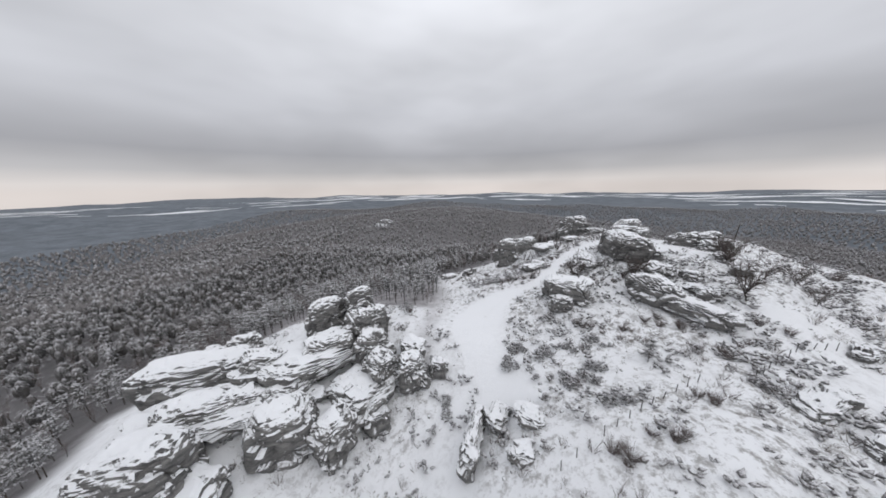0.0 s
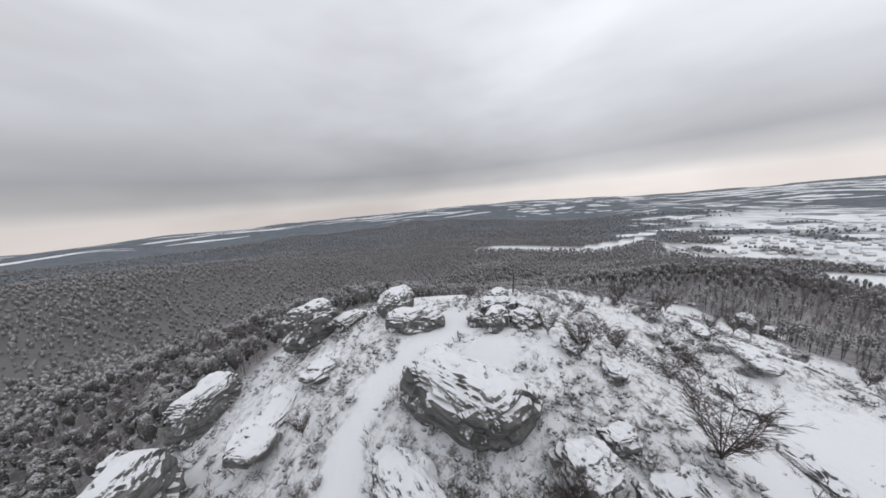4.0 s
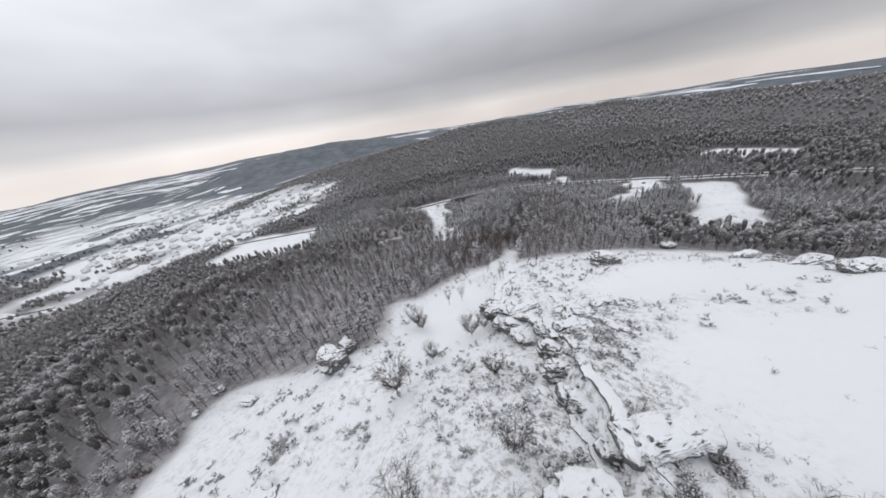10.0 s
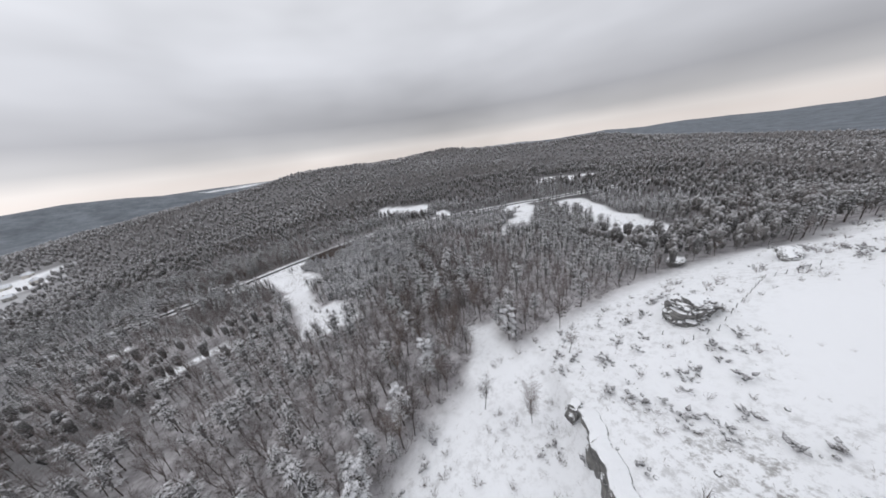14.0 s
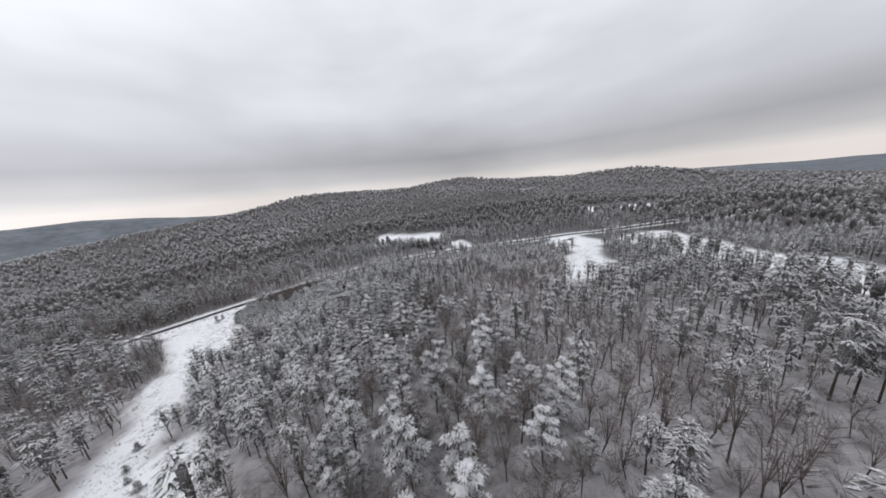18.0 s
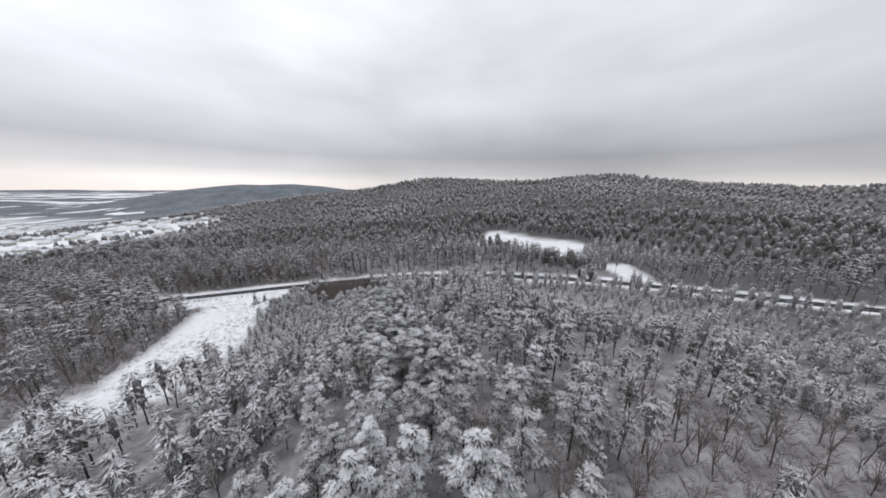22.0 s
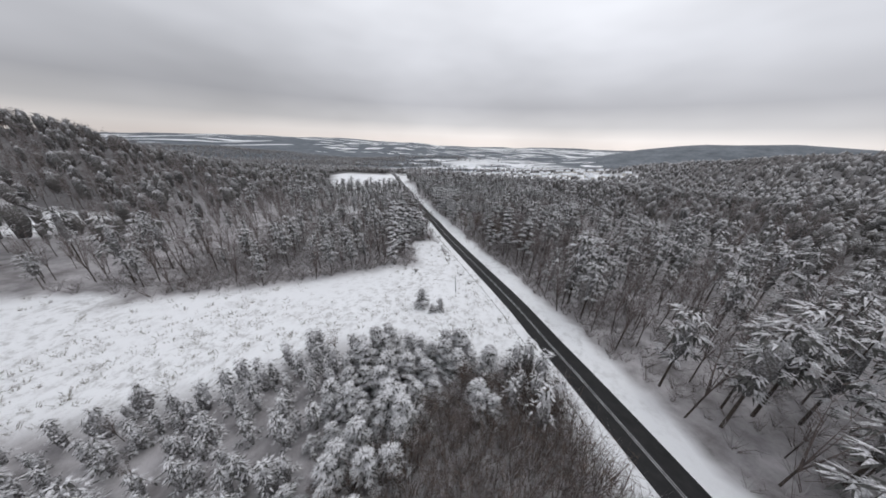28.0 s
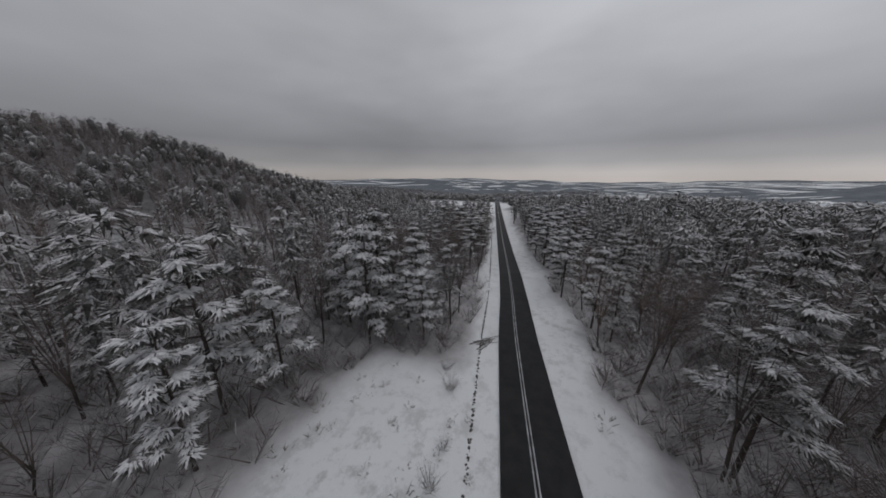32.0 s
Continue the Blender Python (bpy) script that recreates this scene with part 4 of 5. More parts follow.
for kind, rest in (("pine", "near_pine"), ("young", "young"), ("bare", "near_bare")):
    nearest = sorted(CLOSE[kind], key=lambda s: float(line_distance(WOOD_LINE, s[0], s[1])))
    CLOSE[kind] = nearest[:270]
    STUFF[rest] += nearest[270:]
scatter("pine_wood", near_pine, STUFF["near_pine"], PINE_MATS, "dense snow-laden pine wood on the slopes", "wood")
scatter("hillside_pine_wood", mid_pine, STUFF["mid_pine"], [m_dusted_needles, m_needles, m_bark], "dark pine wood dusted with snow on the hillside", "wood")
scatter("young_pine_wood", young_pine, STUFF["young"], [m_thick_needles, m_needles, m_bark], "young pine plantation bent under thick snow", "wood")
scatter("bare_wood", near_bare, STUFF["near_bare"], BARE_MATS, "bare frosted deciduous wood in the snow", "wood")
spots = []
for step, seed, inner in ((5.8, 4, True), (10.5, 14, False)):
    x, y = wooded(step, -900, 1250, -1150, 1150, seed)
    far = np.hypot(x - 170, y + 60) < 640
    keep = ((x < -300) | (x > 560) | (y < -470) | (y > 330)) & (far == inner)
    x, y = x[keep], y[keep]
    z = ground(x, y)
    bare, high = wave(x, y, 75, 3.3), wave(x, y, 45, 7.1)
    for a, b, c, s, h in zip(x, y, z, bare, high):
        kind = rng.randrange(6) + (12 if rng.random() < 0.12 + 0.9 * (s - 0.1) else 0 if inner else 6)
        spots.append((a, b, c - 1.5, rng.uniform(0.6, 1.1) * (0.95 if inner else 1.15) * (1 + 0.22 * h), rng.uniform(0, 6.28), kind))
x, y = wooded(21.0, -1500, 2300, -500, 2250, 15)
keep = (x < -900) | (x > 1250) | (y > 1150)
for fx, fy, length, width, turn in FAR_FIELDS:
    u, v = (x - fx) * math.cos(turn) + (y - fy) * math.sin(turn), (y - fy) * math.cos(turn) - (x - fx) * math.sin(turn)
    keep &= (np.abs(u) > length * 0.55) | (np.abs(v) > width * 0.8 + 0.1 * length)
x, y = x[keep], y[keep]
for a, b, c, h in zip(x, y, sheet_height(x, y), wave(x, y, 160, 2.7)):
    spots.append((a, b, c - 4.0, rng.uniform(1.1, 1.7) * (1 + 0.2 * h), rng.uniform(0, 6.28), rng.randrange(6) + (12 if rng.random() < 0.15 + 0.5 * h else 6)))
scatter("far_pine_wood", far_pine, spots, [m_far_needles, m_far_needles, m_far_bare], "wide snow-dusted pine woods in the distance", "wood")

# ---- trees that can be told apart ----


def tree_thing(name, trunk, crown, mats, crown_name, label, category, group):
    thing = tagged(new(name), label, category, group)
    co, f, m = gather(trunk)
    part("trunk", tri_mesh("trunk", co, f, [m_bark], [0] * len(f)), thing)
    co, f, m = gather(crown)
    part(crown_name, tri_mesh(crown_name, co, f, mats, m), thing)
    return thing


def plant_things(models, spots, wide=1.0):
    """Sets the models out at the spots; each model itself stands at its first spot."""
    first = set()
    for x, y, z, size, turn, kind in spots:
        model = models[kind % len(models)]
        m = Matrix.LocRotScale((x, y, z), Euler((0, 0, turn)), None)
        if kind % len(models) not in first:
            first.add(kind % len(models))
            model.matrix_basis = Matrix.LocRotScale((x, y, z), Euler((0, 0, turn)), (size * wide, size * wide, size))
        else:
            ob = copy_thing(model, m)
            ob.scale = (size * wide, size * wide, size)


pines = [tree_thing("pine_tree", *bough_pine(random.Random(150 + k), 12.0, 18, 5, 54, 0.21, 0.36, 0.5, False), [m_snow_needles, m_needles], "crown", "tall Scots pine with snow on its needles", "tree", "pines along the flight") for k in range(5)]
laden_spots = [p for n, p in enumerate(CLOSE["pine"]) if (p[0] > 285 and p[1] > -286) or (n % 3 == 0 and p[0] < 285)]
plant_things(pines, [p for p in CLOSE["pine"] if p not in laden_spots])
laden = [tree_thing("pine_tree", *bough_pine(random.Random(155 + k), 12.0, 19, 5, 58, 0.22, 0.28, 0.52, False), [m_laden_needles, m_needles], "crown", "Scots pine bowed under thick fresh snow", "tree", "pines along the flight") for k in range(4)]
plant_things(laden, laden_spots)
youngs = [tree_thing("young_pine", *bough_pine(random.Random(160 + k), 12.0, 26, 3, 58, 0.3, 0.05, 0.74, True), [m_thick_needles, m_needles], "crown", "young pine bent under thick fresh snow", "tree", "young pines of the plantation") for k in range(5)]
plant_things(youngs, CLOSE["young"], 1.45)
bares = [tree_thing("bare_tree", *bare_pieces(random.Random(170 + k), 12.0, 9, 14, 0.22, (0.2, 0.5), sprays=7, stout=0.8), [(m_twig, m_dark_twig, m_brown_twig)[k % 3], m_frost_twig if k % 2 else m_twig], "bare_crown", "bare deciduous tree with frosted twigs", "tree", "bare trees of the wood") for k in range(5)]
plant_things(bares, CLOSE["bare"])

# ---- rocks of the hill ----


def rock_mesh(seed, length, depth, height):
    """A weathered limestone block: squared, bedded, broken along joints into angular pieces and chipped all over."""
    bm = bmesh.new()
    bmesh.ops.create_icosphere(bm, subdivisions=5 if length > 8.5 else 4 if length > 4 else 3, radius=1)
    r = random.Random(seed)
    off = Vector((r.uniform(0, 90), r.uniform(0, 90), r.uniform(0, 90)))
    power = r.uniform(0.5, 0.8)
    dip, cell = r.uniform(0.1, 0.35), r.uniform(0.3, 0.42) * min(14.0, max(5.0, length))
    amp = min(1.0, 0.06 * max(length, height) + 0.3)
    for v in bm.verts:
        p = Vector(math.copysign(abs(c) ** power, c) for c in v.co)
        q = Vector((p.x * length / 2, p.y * depth / 2, p.z * height / 2))
        out = v.co.normalized()
        lump = 0.55 * noise.noise((q + off) * (1.6 / max(length, height))) + 0.25 * noise.noise((q + off) * (4.0 / max(length, height)))
        bent = q + Vector((0, 0, dip * q.x)) + 0.5 * noise.noise_vector((q + off) * 0.35)
        gaps, seeds = noise.voronoi(Vector((bent.x / cell, bent.y / cell, bent.z / (0.55 * cell))) + off)
        block = 0.8 * noise.cell(seeds[0] * 7.3) - 0.2
        joint = -0.9 * max(0.0, 1 - (gaps[1] - gaps[0]) / 0.08)
        fine, _ = noise.voronoi(Vector((bent.x, bent.y, bent.z * 2.0)) * (1.9 / cell) + off)
        chip = 0.28 * (0.5 - fine[0]) + 0.26 * noise.noise((q + off) * 1.5) - 0.2 * abs(noise.noise((q + off) * 0.7))
        side = 1 - 0.6 * max(0.0, p.z) ** 4
        v.co = q * (1 + 0.5 * lump) + out * ((block + joint) * side + chip) * amp
    me = bpy.data.meshes.new("rock")
    bm.to_mesh(me)
    bm.free()
    me.materials.append(m_rock)
    return me


ROCKS = [0]


def rock(x, y, length, height, depth=None, turn=None, sink=0.3, label="grey limestone block capped with snow", top=None):
    """A rock on the hill; top gives the height of its crown above sea level instead of its own height."""
    ROCKS[0] += 1
    r = random.Random(ROCKS[0])
    depth = depth or length * r.uniform(0.65, 0.95)
    turn = r.uniform(-35, 35) if turn is None else turn
    if top is not None:
        height = max(2.0, (top - float(ground(x, y))) / (1.35 - sink))
    ob = new("rock", rock_mesh(300 + ROCKS[0], length, depth, height * 1.35))
    ob.matrix_world = pose(x, y, float(ground(x, y)) + height * (0.675 - sink), r.uniform(-5, 5), r.uniform(-5, 5), turn)
    tagged(ob, label, "rock", "limestone rocks of the hill")


# the western crag
SLAB = "long flat limestone slab under thick snow"
rock(-44, 63, 40, 0, 20, 48, top=-44.5, label="broad foot of the limestone crag under snow")
rock(-28, 56, 22, 0, 14, 60, top=-49, label="broad foot of the limestone crag under snow")
rock(-58, 42, 38, 0, 20, 28, top=-47.5, label="broad foot of the limestone crag under snow")
rock(-38, 43, 22, 0, 14, 20, top=-51, label="broad foot of the limestone crag under snow")
rock(-74, 48, 28, 0, 12, 28, top=-43, label=SLAB)
rock(-60, 40, 24, 0, 10, 40, top=-45, label=SLAB)
rock(-61, 26, 22, 0, 12, 18, top=-43.5, label="tan limestone block with a broken face")
rock(-57, 51, 13, 0, 10, 35, top=-41)
rock(-51, 71, 13, 0, 9, 40, top=-36)
rock(-42, 77, 11, 0, 9, 40, top=-33.5, label="tall limestone pillar with snow on its shoulders")
rock(-44, 60, 15, 0, 10, 50, top=-41)
rock(-36, 70, 13, 0, 9, 62, top=-37)
rock(-31, 63, 11, 0, 9, 55, top=-41)
rock(-26, 57, 9, 0, 8, top=-44)
rock(-18, 58, 9, 0, 8, top=-44.5)
rock(-20, 66, 8, 0, 7, top=-45)
rock(-11, 61, 5, 0, 4, top=-47.5)
rock(-42, 39, 13, 0, 11, 30, top=-45)
rock(-47, 47, 12, 0, 9, 20, top=-46)
rock(-31, 40, 9.5, 0, 8, 60, top=-48, label="upright snowy limestone block beside the gully")
rock(-34, 50, 9, 0, 7, top=-48)
rock(-24, 47, 6, 0, 5, top=-52)
rock(-50, 26, 12, 0, 9, 10, top=-50)
rock(-94, 70, 15, 0, 6, 25, top=-56.5, label="low limestone ledge breaking through the snow")
rock(-76, 62, 12, 0, 8, 30, top=-46)
rock(-0.5, 41, 13, 0, 4, 78, top=-46.5, label="narrow upright limestone fin")
rock(4.5, 45, 8, 0, 5, 70, top=-45.5)
rock(10.5, 42.5, 7, 0, 5, top=-44)
rock(8, 36, 5, 0, 4, top=-46)
# the rocks along the crest
rock(58, 110, 24, 0, 12, 86, top=-18.5, label="high dark limestone crag with a snowy top")
rock(63, 104, 12, 0, 10, 60, top=-23)
rock(43.5, 109, 18, 0, 8, 78, top=-28.5, label="rounded limestone boulder beside the trail")
rock(30, 85.5, 14.5, 0, 11, -25, top=-30.3, label="layered limestone boulder beside the trail")
rock(26, 80, 7, 0, 6, top=-34.5)
rock(53.5, 80.5, 17, 0, 9, -60, top=-27, label="slanting layered limestone ledge above the gully")
rock(58.5, 71.5, 15, 0, 8, -50, top=-31, label="slanting layered limestone ledge above the gully")
rock(64, 80, 10, 0, 6, -45, top=-29.5)
rock(59.5, 90, 9, 0, 7, -50, top=-26)
rock(67, 87, 6, 0, 4, -45, top=-27)
rock(60, 172, 18, 0, 14, 20, top=-20, label="high dark limestone crag with a snowy top")
rock(69, 165, 12, 0, 9, 10, top=-26)
rock(80, 152, 15, 0, 11, 30, top=-19.5)
rock(74.5, 137, 16, 0, 10, -35, top=-20.5)
rock(18, 158, 15, 0, 11, 55, top=-33)
rock(31, 181, 16, 0, 12, 30, top=-35.5)
rock(40, 150, 19, 0, 9, 40, top=-32.5, label=SLAB)
rock(52, 150, 12, 0, 8, 30, top=-30)
rock(27, 125, 13, 0, 8, 40, top=-37.5)
rock(-6, 157, 11, 0, 5, 40, top=-51.5, label="low limestone ledge breaking through the snow")
rock(-20, 153, 13, 0, 5, 40, top=-55, label="low limestone ledge breaking through the snow")
rock(13, 190, 7, 9)
for x, y, l, h in ((92.5, 117.5, 7, 4.5), (96, 113, 6, 3.5), (90, 110.5, 8, 4), (90, 121, 8.5, 5), (83.5, 122, 5, 3.6), (84, 116.5, 8.5, 5), (98, 122.5, 7, 4), (83, 97, 6, 3), (82, 89, 6, 2.5)):
    rock(x, y, l, h)
# low ledges on the slopes
for x, y, l, h in ((111, 64, 13, 2.5), (138, 58, 15, 2), (58, 44, 11, 2.2), (58, 37, 8, 2.5), (86, 62, 10, 2.2), (65, 77, 9, 3.2), (133, 5, 8.5, 2), (58, -28, 13, 2.5), (58, -12, 16, 3), (62, -49, 14, 3), (144, 10, 15, 3), (142, 16, 11, 2.5)):
    rock(x, y, l, h, l * 0.45, 25, label="low limestone ledge breaking through the snow")
# the plateau's broken edge
for x, y, l, h in ((174, -5, 8, 8), (170, 1, 10, 7), (166, 9, 8, 7), (161, 14, 10, 6), (156, 19, 11, 5), (160, 5, 10, 4), (151, 24, 10, 6), (151, 33, 7, 7), (150, 41, 7, 6), (148, 50, 7, 5), (144, 60, 5, 5), (151, 68, 8, 4), (126, 79, 3, 3), (145, 25, 8, 3.5)):
    rock(x, y, l * 1.25, h * 0.75, l * 0.7, sink=0.5, label="dark limestone of the cliff edge under a snow cap")


def ledge(line, height, depth, label, rise=0.25):
    """A broken rock step along a line: its face looks to the right of the line, with a snowy lip above an undercut."""
    seed = Vector((line[0][0], line[0][1], 7.0))
    pts = []
    for (ax, ay), (bx, by) in zip(line, line[1:]):
        n = max(1, int(math.hypot(bx - ax, by - ay) / 0.7))
        pts += [(ax + (bx - ax) * k / n, ay + (by - ay) * k / n) for k in range(n)]
    pts.append(line[-1])
    profile = ((-1.6, -0.5), (-1.0, 0.12), (-0.55, 0.2), (-0.2, 0.2), (0.0, 0.12), (0.06, -0.1), (-0.02, -0.25), (-0.14, -0.45), (-0.1, -0.7), (0.05, -0.95), (0.1, -1.3))
    bm = bmesh.new()
    rows = []
    for i, (x, y) in enumerate(pts):
        (x0, y0), (x1, y1) = pts[max(i - 2, 0)], pts[min(i + 2, len(pts) - 1)]
        long = math.hypot(x1 - x0, y1 - y0)
        ox, oy = (y1 - y0) / long, -(x1 - x0) / long
        end = min(1.0, min(i, len(pts) - 1 - i) / 4 + 0.15)
        rag = 0.75 + 0.7 * noise.noise(Vector((x, y, 0)) * 0.33 + seed)
        jut = 1.5 * noise.noise(Vector((x, y, 3)) * 0.22 + seed) + 0.6 * noise.noise(Vector((x, y, 9)) * 0.8)
        top = float(ground(x - ox * depth * 0.5, y - oy * depth * 0.5)) + rise * end
        row = []
        for out, up in profile:
            q = Vector((x + ox * (out * depth + jut), y + oy * (out * depth + jut), top + up * height * rag * end))
            wob = 0.28 * noise.noise(q * 1.1 + seed) + 0.14 * noise.noise(q * 2.9)
            row.append(bm.verts.new(q + Vector((ox * wob, oy * wob, 0.6 * wob))))
        rows.append(row)
    for r0, r1 in zip(rows, rows[1:]):
        for k in range(len(profile) - 1):
            bm.faces.new((r0[k], r0[k + 1], r1[k + 1], r1[k]))
    bmesh.ops.recalc_face_normals(bm, faces=bm.faces)
    me = bpy.data.meshes.new("rock_ledge")
    bm.to_mesh(me)
    bm.free()
    me.materials.append(m_rock)
    tagged(new("rock_ledge", me), label, "rock", "limestone rocks of the hill")


ledge(CLIFF[:3] + [(174.5, -10), (174, -4), (169, 3.5), (164, 10.5), (157, 17), (152, 22), (150.5, 30)], 4.6, 3.4, "dark limestone cliff edge overhung with a lip of snow", 0.6)
ledge([(150, 28), (147.5, 37), (146.5, 46), (145, 52), (143.5, 58), (138, 66)], 3.0, 2.4, "dark cleft in the limestone edge with snow on its lip")
ledge([(157, 44), (151.5, 50), (148.5, 57), (147, 64)], 2.4, 2.0, "dark cleft in the limestone edge with snow on its lip")
ledge([(149.5, -9), (147, 0.5), (144, 5.2), (142.7, 8.4), (141, 11.5), (139.6, 14.5), (136, 22), (131, 30)], 2.4, 2.4, "long dark limestone ledge on the snowy slope")
ledge([(136, 1.5), (132, 4), (127.5, 7.6), (123, 10)], 1.8, 2.0, "long dark limestone ledge on the snowy slope")
ledge([(125, -1), (123.5, 2), (121.5, 5)], 0.9, 1.4, "short dark limestone ledge on the snowy slope")
ledge([(59.0, 38.1), (59.3, 42.3), (59.4, 46.8), (62.0, 53.4)], 1.7, 1.8, "winding dark limestone ledge below the fence")
ledge([(63, -12), (57, -20), (52, -30), (49, -38)], 1.6, 2.0, "low dark limestone ledge at the plateau's rim")
for x, y, l, h in [(282.3, 61.9, 4, 1.8), (282.6, 52.0, 6, 2.3), (264.7, 52.6, 8, 1.8), (236.7, 35.2, 4, 2.3), (238.4, 22.1, 6, 1.8), (216.7, 77.1, 8, 2.3), (213.1, 94.7, 4, 1.8)]:
    rock(x, y, l, h, label="small limestone outcrop at the foot of the slope")
rock(119.5, -42.5, 12.5, 5.5, 8, -10, label="lone dark limestone outcrop beside the fence")
rock(-282, 714, 36, 11, 14, 12, label="pale limestone outcrop rising from the far wood")
rock(-262, 706, 18, 7, 9, 20, label="pale limestone outcrop rising from the far wood")
rock(81, -71, 7.5, 3)
rock(166, -35, 4, 4)
rock(231, 28, 7, 6)
rock(228, 38, 12, 9)


# ---- shrubs, stones and stalks on the hill and the meadows ----


def stone_pieces(rng_):
    """A small broken stone, half sunk."""
    bm = bmesh.new()
    bmesh.ops.create_icosphere(bm, subdivisions=1, radius=1)
    co = np.array([(v.co.x * rng_.uniform(0.7, 1.3), v.co.y * rng_.uniform(0.6, 1.0), v.co.z * rng_.uniform(0.45, 0.75)) for v in bm.verts], dtype=np.float32)
    f = np.array([[v.index for v in p.verts] for p in bm.faces])
    bm.free()
    return co, f, np.zeros(len(f), dtype=int)


def shrub_pieces(rng_, clumps):
    """A low juniper or heath shrub, dark and half buried in snow."""
    out = []
    for _ in range(clumps):
        a, r = rng_.uniform(0, 6.28), rng_.uniform(0, 0.8)
        d = np.array([math.cos(a), math.sin(a), rng_.uniform(0.1, 0.9)])
        out.append(clump(rng_, np.array([math.cos(a) * r, math.sin(a) * r, rng_.uniform(0.1, 0.65)]), d, 0.55, 0.2, 0.15, 0.8))
    co, f, m = gather(out)
    return np.array(co), np.array(f), np.array(m)


def stalk_pieces(rng_, blades, height, lean, thick=0.03):
    """A fan of dry stalks or rods, with side shoots."""
    out = []
    for _ in range(blades):
        a, r = rng_.uniform(0, 6.28), rng_.uniform(0, 0.35)
        p = np.array([math.cos(a) * r, math.sin(a) * r, -0.1])
        q = p + np.array([math.cos(a) * lean, math.sin(a) * lean, rng_.uniform(0.6, 1.0)]) * height * rng_.uniform(0.6, 1.1)
        mat = 0 if rng_.random() < 0.7 else 1
        out.append(sliver(rng_, p, q, thick, mat))
        for _ in range(2):
            w = p + (q - p) * rng_.uniform(0.3, 0.9)
            out.append(sliver(rng_, w, aside(rng_, w, rng_.uniform(0, 6.28), height * rng_.uniform(0.15, 0.35), rng_.uniform(0.2, 1.2)), thick * 0.7, mat))
    co, f, m = gather(out)
    return np.array(co), np.array(f), np.array(m)


def strewn(step, x0, x1, y0, y1, seed, power, lo, hi, kinds, sink):
    """Places on the open rough ground, thicker where it is scrubbier."""
    r = np.random.RandomState(seed)
    x, y = np.meshgrid(np.arange(x0, x1, step), np.arange(y0, y1, step))
    x = (x + r.uniform(-0.5, 0.5, x.shape) * step).ravel()
    y = (y + r.uniform(-0.5, 0.5, y.shape) * step).ravel()
    bunch = np.clip(0.5 + 0.8 * wave(x, y, 11, 0.3 + seed), 0, 1)
    keep = (openness(x, y) > 0.5) & (r.uniform(0, 1, x.shape) < scrubbiness(x, y) ** power * bunch) & (road_place(x, y)[0] > 5)
    x, y = x[keep], y[keep]
    z = ground(x, y)
    return [(a, b, c - sink, r.uniform(lo, hi), r.uniform(0, 6.28), r.randint(kinds)) for a, b, c in zip(x, y, z)]


hill_box = (-75, 255, -60, 225)
shrubs = [shrub_pieces(random.Random(200 + k), 8) for k in range(6)]
scatter("heath_scrub", shrubs, strewn(2.6, *hill_box, 21, 1.3, 0.7, 2.6, 6, 0.15), [m_snow_needles, m_snow_needles], "low dark heath and juniper scrub under snow", "scrub")
rods = [stalk_pieces(random.Random(210 + k), 16, 1.7, 0.4) for k in range(6)]
scatter("dry_shrubs", rods, strewn(3.2, *hill_box, 22, 1.0, 0.7, 1.9, 6, 0.05), [m_twig, m_frost_twig], "thin bare shrubs standing in the snow", "scrub")
blades = [stalk_pieces(random.Random(220 + k), 8, 0.75, 0.6, 0.035) for k in range(6)]
scatter("dry_grass", blades, strewn(1.7, *hill_box, 23, 1.0, 0.6, 1.4, 6, 0.05) + strewn(1.15, 210, 350, -300, -130, 24, 0.8, 0.6, 1.5, 6, 0.05) + strewn(3.0, -60, 130, -300, -110, 25, 0.8, 0.8, 1.8, 6, 0.05), [m_dry, m_frost_twig], "tufts of dry grass poking through the snow", "grass")
stones = [stone_pieces(random.Random(230 + k)) for k in range(8)]
scatter("loose_stones", stones, strewn(4.6, *hill_box, 26, 1.6, 0.2, 0.7, 8, 0.05), [m_rock], "loose limestone stones in the snow", "stones")

brush = [stalk_pieces(random.Random(250 + k), 16, 3.4, 0.55, 0.04) for k in range(6)]
r = np.random.RandomState(41)
x, y = wooded(2.4, 90, 440, -345, -30, 42)
keep = (line_distance(WOOD_LINE, x, y) < 80) & ((wood_kind(x, y)[0] > 0.28 + 0.3 * r.uniform(0, 1, x.shape)) | (openness(x, y) > 0.02)) & (wood_kind(x, y)[2] > 6)
x, y = x[keep], y[keep]
more_x, more_y = wooded(1.9, 270, 420, -335, -205, 43)
keep = (np.hypot((more_x - 322) / 48, (more_y + 243) / 34) < 1) | (np.hypot((more_x - 345) / 66, (more_y + 309) / 22) < 1)
x, y = np.concatenate([x, more_x[keep]]), np.concatenate([y, more_y[keep]])
scatter("underbrush", brush, [(a, b, c, r.uniform(0.5, 1.2), r.uniform(0, 6.28), r.randint(6)) for a, b, c in zip(x, y, ground(x, y))], [m_frost_twig, m_twig], "frosted bare underbrush between the trees", "scrub")

saplings = [stalk_pieces(random.Random(260 + k), 9, 5.6, 0.16, 0.035) for k in range(6)]
x, y = np.meshgrid(np.arange(225, 285, 0.9), np.arange(-315, -262, 0.9))
x, y = (x + r.uniform(-0.45, 0.45, x.shape)).ravel(), (y + r.uniform(-0.45, 0.45, y.shape)).ravel()
u, v = (x - 253) * 0.88 - (y + 291) * 0.47, (y + 291) * 0.88 + (x - 253) * 0.47
keep = ((u / 23) ** 2 + (v / 15) ** 2 < 1 + 0.25 * wave(x, y, 5, 2.0)) & (road_place(x, y)[0] > 6)
